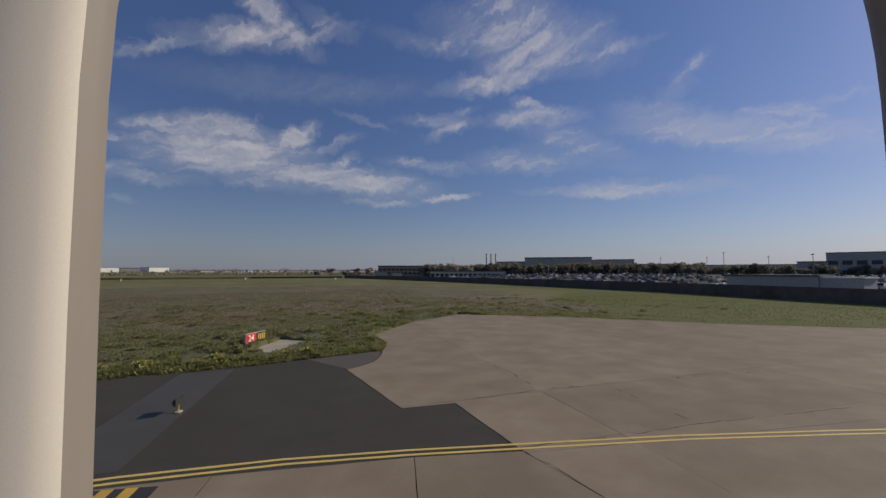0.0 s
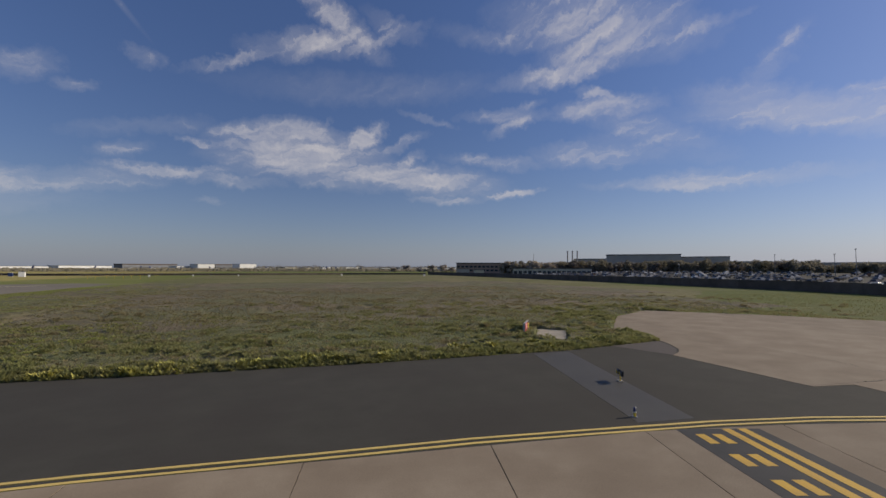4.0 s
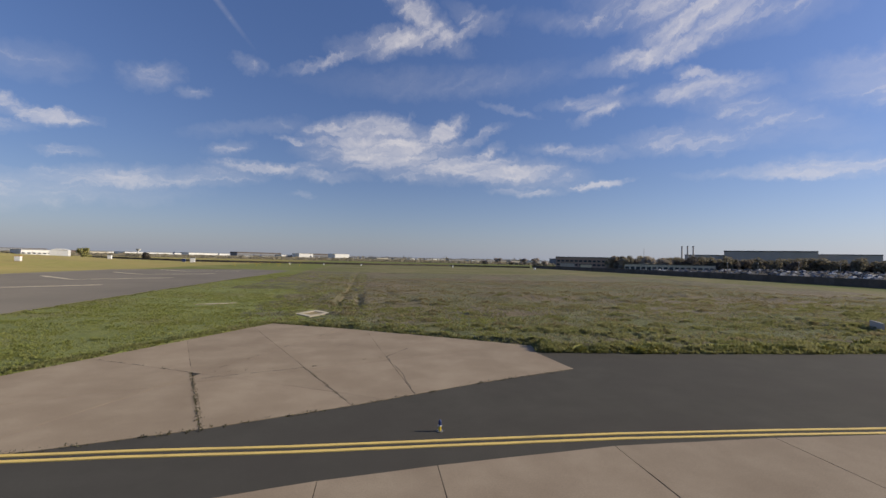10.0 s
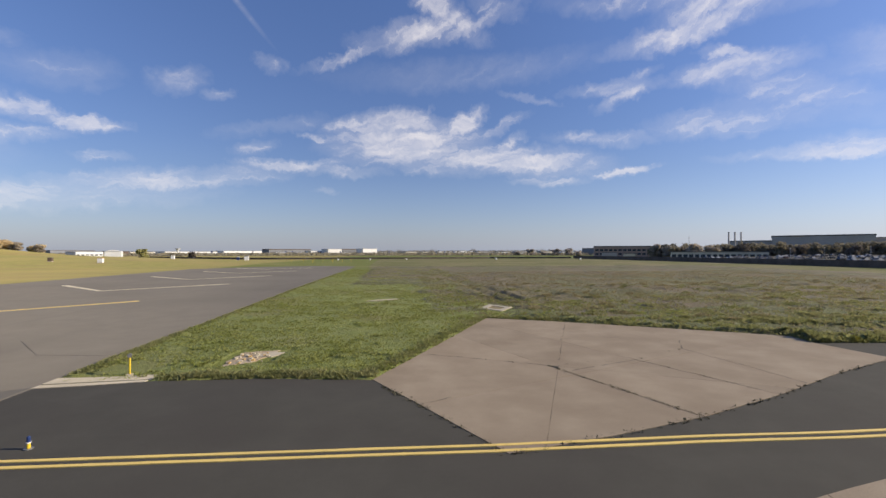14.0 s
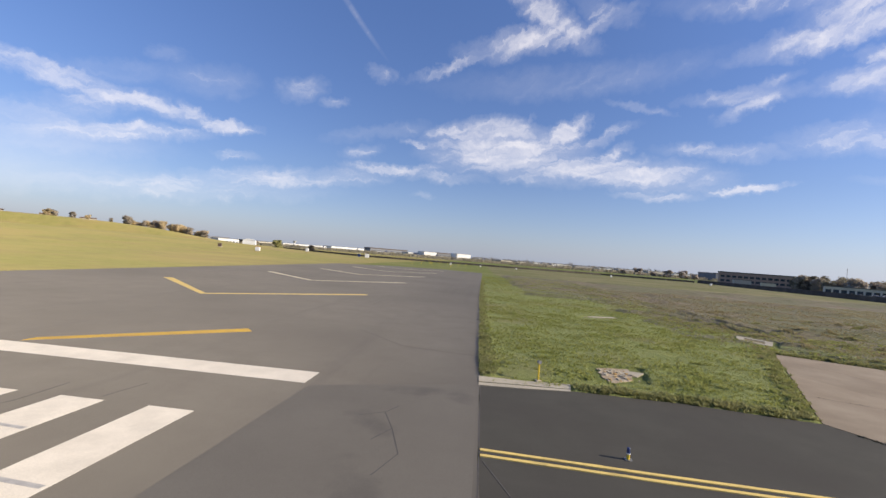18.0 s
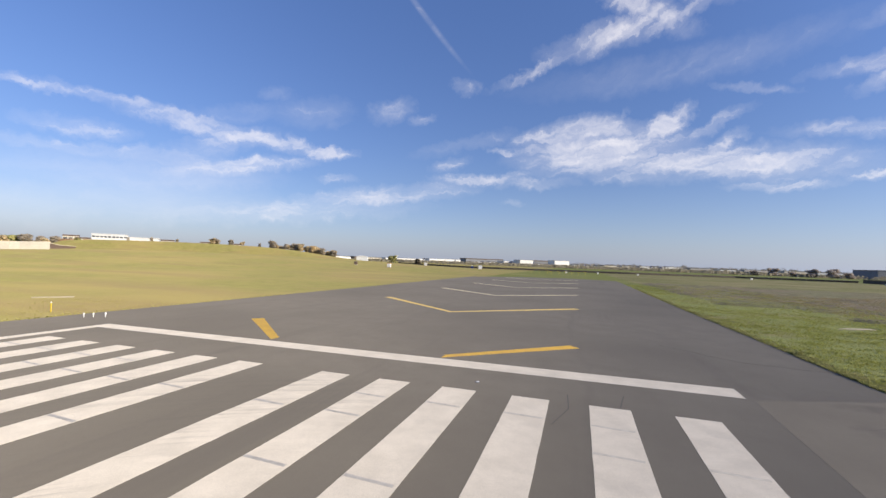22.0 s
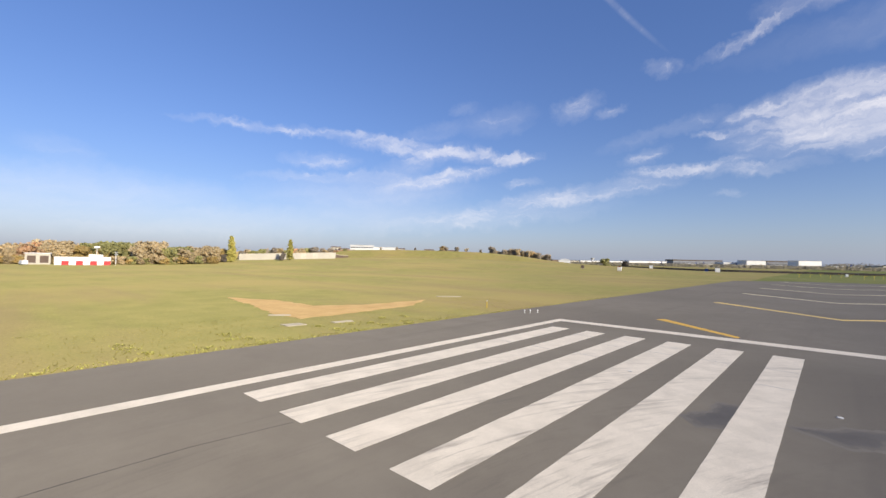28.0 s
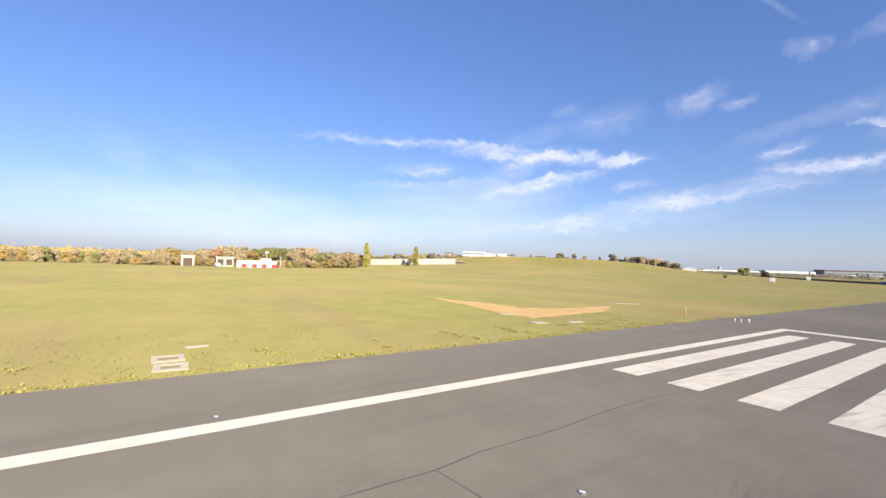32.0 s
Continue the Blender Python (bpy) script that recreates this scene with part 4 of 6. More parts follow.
post = base("marker_post", (35.2, 9.0, 0.0), 20, "thin yellow post with a small dark lamp on top", "post")
part("foot", box_bm(-0.15, 0.15, -0.15, 0.15, 0, 0.08, 0.01), M["pale_concrete"], post)
part("pole", rod_bm((0, 0, 0.08), (0, 0, 0.95), 0.045), M["post_yellow"], post)
part("lamp", rod_bm((0, -0.09, 1.05), (0, 0.09, 1.05), 0.11, 0.09, 14), M["grey_metal"], post)
west_post = base("marker_post", (-35.2, 8.2, 0.0), 0, "slim yellow marker post in the grass", "post")
part("pole", rod_bm((0, 0, 0), (0, 0, 0.9), 0.06, 0.05), M["post_yellow"], west_post)
part("top", rod_bm((0, 0, 0.9), (0, 0, 1.0), 0.07, 0.06), M["sign_white"], west_post)
for x, y in ((-28.7, 7.1), (-28.2, 7.6), (-27.6, 8.3)):
    w = base("threshold_light", (x, y, 0.03), 0, "small white threshold light on the shoulder", "airfield light", "threshold lights")
    part("stem", rod_bm((0, 0, 0), (0, 0, 0.26), 0.035), M["sign_white"], w)
    part("head", rod_bm((0, 0, 0.26), (0, 0, 0.42), 0.075, 0.055, 12), M["sign_white"], w)

for x, y in INSETS:
    w = base("inset_light", (x, y, 0.03), 20, "flat inset runway light with a pale rim", "airfield light", "inset runway lights")
    part("rim", rod_bm((0, 0, 0), (0, 0, 0.022), 0.13, 0.11, 18), M["grey_metal"], w)
    part("lens", box_bm(-0.09, 0.09, -0.05, 0.05, 0.022, 0.04, 0.008), M["sign_white"], w)

sign = base("runway_sign", (117.2, 18.65, 0.06), math.degrees(math.atan2(2.3, 1.8)), "red and black airfield sign board on a concrete pad", "sign")
part("cabinet", box_bm(-1.5, 1.5, -0.1, 0.14, 0.18, 1.05, 0.02), M["sign_back"], sign)
for sx in (-1.1, 0.0, 1.1):
    part("leg", box_bm(sx - 0.05, sx + 0.05, -0.03, 0.07, 0, 0.18), M["grey_metal"], sign)
red_face = part("red_face", box_bm(-1.45, -0.02, -0.112, -0.1, 0.23, 1.0), M["red"], sign, "red panel")
black_face = part("black_face", box_bm(0.02, 1.45, -0.112, -0.1, 0.23, 1.0), M["tyre"], sign, "black panel")


def lettering(text, size, place, material, parent):
    curve = bpy.data.curves.new("lettering", "FONT")
    curve.body, curve.size, curve.align_x, curve.align_y, curve.extrude, curve.offset = text, size, "CENTER", "CENTER", 0.004, 0.012
    curve.materials.append(material)
    ob = new("lettering", curve)
    ob.parent = parent
    ob.matrix_local = pose(*place, 90, 0, 0)
    return ob


lettering("24", 0.78, (-0.73, -0.117, 0.61), M["sign_white"], red_face)
for sx in (0.35, 0.62, 0.92, 1.18):
    part("bar", box_bm(sx - 0.06, sx + 0.06, -0.122, -0.112, 0.36, 0.88), M["sign_yellow"], black_face)

# ---------------------------------------------------------------- perimeter fence and car park to the east


def fence_run(points, high, step, label, material, post_material):
    total = base("perimeter_fence", (points[0][0], points[0][1], 0), 0, label, "fence")
    origin = Vector((points[0][0], points[0][1], 0))
    panel_mesh = post_mesh = None
    for a, b in zip(points, points[1:]):
        a, b = Vector((*a, 0)), Vector((*b, 0))
        n = max(1, round((b - a).length / step))
        turn = math.degrees(math.atan2(b.y - a.y, b.x - a.x))
        for i in range(n):
            p = a.lerp(b, i / n) - origin
            z = height_of(p.x + origin.x, p.y + origin.y)
            if panel_mesh is None:
                panel = part("panel", box_bm(0.03, step + 0.03, -0.03, 0.03, 0.0, high), material, total)
                stake = part("post", rod_bm((0, -0.06, 0), (0, -0.06, high + 0.35), 0.06, 0.05, 8), post_material, total)
                panel_mesh, post_mesh = panel.data, stake.data
            else:
                panel, stake = new("panel", panel_mesh), new("post", post_mesh)
                panel.parent = stake.parent = total
            panel.matrix_local = pose(p.x, p.y, z, 0, 0, turn) @ Matrix.Diagonal(((b - a).length / n / step * 0.995, 1, 1, 1))
            stake.matrix_local = pose(p.x, p.y, z, 0, 0, turn)
    return total


fence_run([(214, -45), (222, -10), (226, 16), (238, 64), (244, 160), (246, 280), (238, 420)], 3.0, 4.0, "dark opaque airfield perimeter fence on posts", M["fence"], M["grey_metal"])
fence_run([(-190, 420), (-60, 405), (60, 412), (150, 430), (236, 422)], 1.7, 9.0, "low dark boundary fence at the field's end", M["fence"], M["grey_metal"])


def car(x, y, turn, paint, tall):
    c = base("parked_car", (x, y, 0.62 + (x - 248) * 0.01823), turn, paint[1], "car", "parked cars")
    h = 1.45 + tall
    bm = bmesh.new()
    side = [(-2.15, 0.3), (-2.15, 0.75), (-1.95, 0.9), (-1.0, 0.98), (-0.35, h), (1.25, h), (1.95, 0.98), (2.15, 0.85), (2.15, 0.3)]
    for w in (-0.88, 0.88):
        for px, pz in side:
            inset = 0.14 if pz > 1.0 else 0.0
            bm.verts.new((px, w - math.copysign(inset, w), pz))
    bm.verts.ensure_lookup_table()
    n = len(side)
    bm.faces.new(bm.verts[:n]), bm.faces.new(list(bm.verts[n:])[::-1])
    for i in range(n):
        j = (i + 1) % n
        bm.faces.new((bm.verts[i], bm.verts[i + n], bm.verts[j + n], bm.verts[j]))
    bmesh.ops.recalc_face_normals(bm, faces=bm.faces)
    part("body", bm, paint[0], c)
    bm = bmesh.new()
    for w in (-0.86, 0.86):
        s = math.copysign(1, w)
        quad = [(-0.85, w, 1.02), (-0.33, w - s * 0.11, h - 0.08), (1.2, w - s * 0.11, h - 0.08), (1.75, w, 1.02)]
        bm.faces.new([bm.verts.new(q) for q in (quad if s < 0 else quad[::-1])])
    bm.faces.new([bm.verts.new(q) for q in ((-1.01, -0.72, 1.02), (-1.01, 0.72, 1.02), (-0.42, 0.68, h - 0.06), (-0.42, -0.68, h - 0.06))])
    bm.faces.new([bm.verts.new(q) for q in ((1.97, 0.72, 1.02), (1.97, -0.72, 1.02), (1.31, -0.68, h - 0.06), (1.31, 0.68, h - 0.06))])
    part("glass", bm, M["window"], c)
    for wx in (-1.35, 1.35):
        for wy in (-0.8, 0.8):
            part("wheel", rod_bm((wx, wy - 0.1, 0.32), (wx, wy + 0.1, 0.32), 0.32, n=12), M["tyre"], c)
    return c


PAINTS = [("car_white", (0.75, 0.71, 0.65), "white parked car behind the dark fence"), ("car_silver", (0.46, 0.43, 0.39), "silver parked car behind the dark fence"), ("car_grey", (0.17, 0.155, 0.14), "dark grey parked car behind the dark fence"),
          ("car_black", (0.02, 0.02, 0.022), "black parked car behind the dark fence"), ("car_brown", (0.07, 0.04, 0.035), "dark brown parked car behind the dark fence"), ("car_blue", (0.03, 0.038, 0.06), "dark blue parked car behind the dark fence")]
first_cars = []
for i, (name, rgb, label) in enumerate(PAINTS):
    paint = surface(name, rgb, tuple(v * 0.9 for v in rgb), 2.0, 30.0, 0.22, 0.0, vary=0.1)
    first_cars.append(car(262 + 3 * i, 60, 90 + (i % 2) * 180, (paint, label), 0.25 * (i % 3 == 1)))
rnd = random.Random(11)
for row in range(12):
    x = 256 + row * 14.5
    for k in range(46):
        y = 26 + k * 6.2 + rnd.uniform(-0.4, 0.4)
        if rnd.random() < 0.30 + 0.02 * row or (row < 2 and abs(y - 60) < 5):
            continue
        copy_thing(first_cars[rnd.choice((0, 0, 1, 1, 1, 2, 2, 2, 2, 3, 3, 3, 3, 5, 2, 3, 4) if rnd.random() < 0.6 else (1, 2, 3))], pose(x + rnd.uniform(-0.4, 0.4), y, 0.62 + (x - 248) * 0.01823, 0, 0, rnd.choice((0, 180)) + rnd.uniform(-3, 3)))
car_park = mesh_ob("car_park", [(248, -30, 0.6), (440, -30, 4.1), (440, 320, 4.1), (250, 320, 0.6), (248, -30, -0.3), (440, -30, -0.3), (440, 320, -0.3), (250, 320, -0.3)],
                   [(0, 1, 2, 3), (4, 5, 1, 0), (5, 6, 2, 1), (6, 7, 3, 2), (7, 4, 0, 3)], M["asphalt"])
tagged(car_park, "dark asphalt car park full of cars", "car park", kind="structure")


def lamp_mast(x, y, high):
    m = base("lamp_mast", (x, y, 0), 35, "tall grey car park lamp mast with twin heads", "street lamp", "lamp masts")
    part("pole", rod_bm((0, 0, 0), (0, 0, high), 0.22, 0.11, 10), M["grey_metal"], m)
    part("crossbar", box_bm(-1.3, 1.3, -0.08, 0.08, high - 0.1, high + 0.08), M["grey_metal"], m)
    for sx in (-1.15, 1.15):
        part("head", box_bm(sx - 0.5, sx + 0.5, -0.35, 0.35, high - 0.32, high - 0.1, 0.05), M["grey_metal"], m)


for az, d, high in ((55.6, 330, 16), (60.3, 300, 15), (61.9, 300, 17.5), (65.9, 290, 14.5), (69.5, 250, 14), (36.0, 300, 9), (39.0, 300, 9), (42.5, 290, 9.5), (46.0, 290, 9.5), (51.0, 280, 9.5)):
    p = Vector((113, -22, 0)) + compass(az) * d
    lamp_mast(p.x, p.y, high)

# ---------------------------------------------------------------- buildings


def hall(name, mid, turn, w, d, h, wall, label, bays=0, sills=(), roof=None, parapet=0.5, door=0):
    """A flat-roofed building; its front, of width w, faces local -y."""
    b = base(name, (mid[0], mid[1], 0), turn, label, "building")
    body = part("wall", box_bm(-w / 2, w / 2, 0, d, -1, h), wall, b)
    part("roof", box_bm(-w / 2 - 0.4, w / 2 + 0.4, -0.4, d + 0.4, h, h + parapet), roof or M["roof"], b)
    if bays:
        pitch = w / bays
        for s0, s1 in sills:
            mesh = None
            for i in range(bays):
                if mesh is None:
                    pane = part("window", box_bm(-pitch * 0.36, pitch * 0.36, -0.06, 0.02, s0, s1), M["window"], b)
                    mesh = pane.data
                else:
                    pane = new("window", mesh)
                    pane.parent = b
                pane.matrix_local = pose(-w / 2 + pitch * (i + 0.5), 0, 0)
    for i in range(door):
        x = -w / 2 + w / door * (i + 0.5)
        part("door", box_bm(x - w / door * 0.38, x + w / door * 0.38, -0.08, 0.02, 0, h * 0.62), M["roof"], b)
    return b


def from_point(eye, az, d):
    p = Vector((eye[0], eye[1], 0)) + compass(az) * d
    return (p.x, p.y)


EAST, NORTH, WEST = (113, -22), (53, -16), (-5, -54)
hall("factory_hall", from_point(EAST, 43.6, 633), -43.6, 92, 60, 25.4, M["grey_wall"], "long grey industrial hall with a dark roof edge", 16, ((4, 7),), parapet=1.4)
hall("factory_hall", from_point(EAST, 38.2, 650), -41, 60, 50, 20.5, M["grey_wall"], "grey industrial hall with a lower roof", 10, ((4, 7),), parapet=1.0)
hall("factory_hall", from_point(EAST, 50.2, 655), -50, 56, 45, 22.6, M["grey_wall"], "pale grey hall with a flat roof", 8, ((5, 9),), parapet=1.0)
hall("factory_hall", from_point(EAST, 54.5, 660), -54, 46, 40, 16.5, M["grey_wall"], "low grey hall beside taller ones", 8, ((4, 7),))
hall("warehouse", from_point(EAST, 64.0, 560), -64, 150, 50, 13.2, M["grey_wall"], "long low grey warehouse", 20, ((4, 6),))
hall("warehouse", from_point(EAST, 74.5, 420), -74, 60, 40, 19.5, M["grey_wall"], "tall dark grey block", 8, ((4, 7), (11, 14)))
hall("warehouse", from_point(EAST, 71.5, 430), -71, 50, 30, 13.5, M["grey_wall"], "grey block with a flat roof", 8, ((4, 7),))
hall("flat_shed", from_point(EAST, 66.0, 150), -90, 22, 9, 5.0, M["grey_wall"], "low grey shed behind the dark fence", 0, ())
hall("flat_shed", from_point(EAST, 70.8, 146), -90, 13, 8, 4.6, M["grey_wall"], "low grey shed with a white roof edge", 0, (), roof=M["white_wall"], parapet=0.35)
hall("office_block", from_point(EAST, 24.0, 585), -23, 80, 25, 13.6, M["office_wall"], "reddish-brown flat-roofed office block", 14, ((3, 5.5), (8, 10.5)), parapet=1.2)
hall("office_block", from_point(EAST, 32.0, 430), -32, 75, 20, 6.5, M["pale_wall"], "long low pale building with square openings", 16, ((1.2, 4.4),), parapet=0.6)
hall("flat_shed", from_point(EAST, 20.5, 470), -20, 14, 8, 6.0, M["grey_wall"], "small grey shed near the far fence")
hall("flat_shed", from_point(EAST, 22.6, 450), -20, 10, 8, 5.0, M["pale_wall"], "small pale shed near the far fence")
# hangars two kilometres to the north
for az0, az1, d, h, wall, label, door in ((-15.6, -10.4, 2150, 18, "grey_wall", "wide dark hangar far across the field", 6), (-10.6, -8.6, 2120, 14, "white_wall", "low white terminal building", 3), (-8.5, -6.7, 2080, 22.5, "white_wall", "white box-shaped hangar far off", 0),
                                          (-6.7, -4.1, 2140, 19, "grey_wall", "grey hangar with a dark front", 4), (-4.1, -2.2, 2080, 24.5, "white_wall", "large white hangar with plain walls", 0), (-20.6, -16.2, 1900, 13, "white_wall", "long low white shed on the horizon", 0),
                                          (-26.5, -21.0, 1700, 10, "white_wall", "long low white shed on the horizon", 0), (-31.0, -27.2, 1500, 9.5, "white_wall", "long low white shed on the horizon", 0), (-36, -32.4, 1400, 12, "grey_wall", "low grey shed on the horizon", 0),
                                          (8.0, 10.5, 1800, 12, "white_wall", "small white building on the horizon", 0), (25.9, 29.5, 1000, 15, "grey_wall", "dark flat building on the horizon", 0), (1.5, 3.0, 1500, 9, "pale_wall", "small pale building on the horizon", 0)):
    mid = from_point(NORTH, (az0 + az1) / 2, d)
    hall("hangar", mid, 32 - (az0 + az1) / 2, 1.12 * 2 * d * math.tan(radians(az1 - az0) / 2), 60, h, M["hangar_wall" if wall == "grey_wall" else wall], label, door=door, parapet=5.0 if wall == "grey_wall" and d > 2000 else 0.8, roof=M["fence"] if wall == "grey_wall" else None)
tower = base("water_tower", (*from_point(NORTH, -25.2, 1500), 0), 0, "white mushroom-shaped water tower on the horizon", "water tower")
part("shaft", rod_bm((0, 0, 0), (0, 0, 14), 2.5, 2.2, 16), M["white_wall"], tower)
part("tank", rod_bm((0, 0, 13), (0, 0, 19), 3.0, 7.0, 20), M["white_wall"], tower)
# chimneys and a mast
for az in (34.45, 35.05, 35.65):
    p = from_point(EAST, az, 531)
    ch = base("chimney", (*p, 0), 0, "slim grey industrial chimney", "chimney", "chimneys")
    part("stack", rod_bm((0, 0, 0), (0, 0, 27.5), 0.95, 0.7, 14), M["grey_wall"], ch)
    part("rim", rod_bm((0, 0, 27.5), (0, 0, 28.2), 0.85, 0.85, 14), M["roof"], ch)
mast = base("radio_mast", (*from_point(EAST, 30.0, 500), 0), 0, "thin steel radio mast", "mast")
part("pole", rod_bm((0, 0, 0), (0, 0, 24), 0.35, 0.15, 8), M["grey_metal"], mast)
# long white buildings behind the mound
hall("white_hall", from_point(WEST, -51.2, 520), 51.2, 27, 20, 20.2, M["white_wall"], "white flat-roofed hall with a window band behind the bank", 9, ((17.2, 18.6),), roof=M["white_wall"])
hall("white_hall", from_point(WEST, -48.4, 522), 48.4, 27, 20, 18.4, M["white_wall"], "lower white hall behind the grass bank", 0, (), roof=M["white_wall"])
for az, h in ((-54.6, 18), (-53.6, 16), (-46.4, 17.5), (-42.6, 17), (-39.6, 16.5)):
    hall("low_house", from_point(WEST, az, 560), -az, 12, 9, h, M["pale_wall"], "small pale house behind the mound", 3, ((h - 3, h - 1.4),), roof=M["brown_wall"], parapet=1.2)
for az0, az1, d, z0, h, label in ((-46.0, -44.3, 530, 9, 6, "white building behind the grass mound"), (-40.6, -38.2, 540, 8, 6, "low white building behind the grass mound"), (-57.5, -53.2, 560, 4, 8, "low cream building behind the mound"), (-26.2, -24.8, 700, 3, 7, "low white sheds beyond the trees")):
    b = base("white_hall", (*from_point(WEST, (az0 + az1) / 2, d), 0), -(az0 + az1) / 2, label, "building")
    w = 2 * d * math.tan(radians(az1 - az0) / 2)
    part("wall", box_bm(-w / 2, w / 2, 0, 25, 0, z0 + h * 0.75), M["white_wall"], b)
    bm = bmesh.new()
    n = 12
    arc = [(-w / 2 + w * i / n, z0 + h * 0.75 + h * 0.25 * math.sin(math.pi * i / n)) for i in range(n + 1)]
    va = [bm.verts.new((x, -0.5, z)) for x, z in arc] + [bm.verts.new((w / 2, -0.5, z0 + h * 0.74))]
    vb = [bm.verts.new((v.co.x, 25.5, v.co.z)) for v in va]
    bm.faces.new(va[::-1]), bm.faces.new(vb)
    for i in range(len(va)):
        j = (i + 1) % len(va)
        bm.faces.new((va[i], va[j], vb[j], vb[i]))
    bmesh.ops.recalc_face_normals(bm, faces=bm.faces)
    part("roof", bm, M["white_wall"], b)
cream = base("boundary_wall", (*from_point(WEST, -59.3, 345), 0), 59.3, "long low cream wall on the slope", "wall")
for i in range(16):
    x = -34 + i * 4.25
    p = cream.matrix_world @ Vector((x + 2, 0, 0))
    part("panel", box_bm(x, x + 4.2, 0, 0.3, -1, 4.6 + height_of(p.x, p.y)), M["pale_wall"], cream)

dug = base("retaining_wall", (-307, 171, height_of(-307, 171) - 0.3), 57, "dark sloping retaining wall at the end of a grass bank", "wall")
mesh_ob("face", [(-8, 0, 0.0), (7, 0, 0.0), (7, 0, 1.9), (-1, 0, 2.3), (-8, 0, 4.2), (-8, 1.5, 0.0), (7, 1.5, 0.0), (7, 1.5, 1.9), (-1, 1.5, 2.3), (-8, 1.5, 4.2)],
        [(0, 1, 2, 3, 4), (9, 8, 7, 6, 5), (0, 5, 6, 1), (1, 6, 7, 2), (2, 7, 8, 3), (3, 8, 9, 4), (4, 9, 5, 0)], M["brown_wall"], dug)
mesh_ob("coping", [(-8.2, -0.2, 4.4), (-1, -0.2, 2.4), (7.2, -0.2, 2.0), (7.2, -0.2, 2.3), (-1, -0.2, 2.75), (-8.2, -0.2, 4.8), (-8.2, 1.7, 4.4), (-1, 1.7, 2.4), (7.2, 1.7, 2.0), (7.2, 1.7, 2.3), (-1, 1.7, 2.75), (-8.2, 1.7, 4.8)],
        [(0, 1, 4, 5), (1, 2, 3, 4), (11, 10, 7, 6), (10, 9, 8, 7), (5, 4, 10, 11), (4, 3, 9, 10), (2, 8, 9, 3), (0, 5, 11, 6), (0, 6, 7, 1), (1, 7, 8, 2)], M["pale_concrete"], dug, "pale coping")
# sheds, localiser and markers to the west
for az, w, h, name in ((-86.0, 6.5, 5.4, "open_shed"), (-82.2, 9.0, 5.2, "open_shed")):
    b = base(name, (*from_point(WEST, az, 278), 0), -az, "small cream shed with dark square openings", "shed")
    part("wall", box_bm(-w / 2, w / 2, 0, 5, 0, h), M["pale_wall"], b)
    part("roof", box_bm(-w / 2 - 0.3, w / 2 + 0.3, -0.3, 5.3, h, h + 0.35), M["white_wall"], b)
    k = 1 if w < 8 else 2
    for i in range(k):
        x = -w / 2 + w / k * (i + 0.5)
        # solid dark brown panel painted in for the shade inside the open front
        part("opening", box_bm(x - w / k * 0.34, x + w / k * 0.34, -0.08, 0.02, 0.8 if k == 2 else 0.0, h - 1.0), M["brown_wall"], b)
shelter = base("localiser_shelter", (*from_point(WEST, -78.7, 270), 0), 78.7, "long white shelter with a red chequered base", "shelter")
part("body", box_bm(-10.5, 10.5, 0, 3, 2.0, 3.9), M["sign_white"], shelter)
for i in range(8):
    part("chequer", box_bm(-10.5 + i * 2.625, -10.5 + (i + 1) * 2.625 - 0.01, 0.0, 3, 0.0, 2.0), M["red"] if i % 2 else M["sign_white"], shelter, "red square" if i % 2 else "white square")
part("cabin", box_bm(2.0, 7.5, 0.3, 2.7, 3.9, 5.2), M["sign_white"], shelter)
part("pole", rod_bm((5, 1.5, 5.2), (5, 1.5, 9.6), 0.12), M["sign_white"], shelter)
part("dish", rod_bm((4.0, 1.2, 8.7), (6.2, 1.2, 8.9), 0.5, 0.5, 10), M["sign_white"], shelter)
mast2 = base("wind_mast", (*from_point(WEST, -76.0, 268), 0), 10, "white mast with short crossarms", "mast")
part("pole", rod_bm((0, 0, 0), (0, 0, 6.6), 0.12), M["sign_white"], mast2)
for z in (5.2, 6.3):
    part("arm", box_bm(-1.8, 1.8, -0.1, 0.1, z, z + 0.3), M["sign_white"], mast2)
van = base("parked_van", (*from_point(WEST, -83.0, 262), 0), 7, "white van parked beside the sheds", "van")
part("body", box_bm(-2.7, 2.7, -1, 1, 0.4, 2.2, 0.2), M["sign_white"], van)
part("cab", box_bm(-3.6, -2.72, -0.95, 0.95, 0.4, 1.5, 0.2), M["sign_white"], van)
for wx in (-2.6, 1.8):
    for wy in (-0.9, 0.9):
        part("wheel", rod_bm((wx, wy - 0.12, 0.38), (wx, wy + 0.12, 0.38), 0.38, n=12), M["tyre"], van)


def marker_box(x, y, w, label, body, lid):
    b = base("equipment_box", (x, y, height_of(x, y)), 12, label, "equipment box")
    part("body", box_bm(-w / 2, w / 2, -w / 2, w / 2, 0.3, 0.3 + w, 0.05), body, b)
    part("lid", box_bm(-w / 2 - 0.08, w / 2 + 0.08, -w / 2 - 0.08, w / 2 + 0.08, 0.3 + w, 0.42 + w), lid, b)
    part("foot", box_bm(-w / 2, w / 2, -w / 2, w / 2, 0, 0.298), M["pale_concrete"], b)


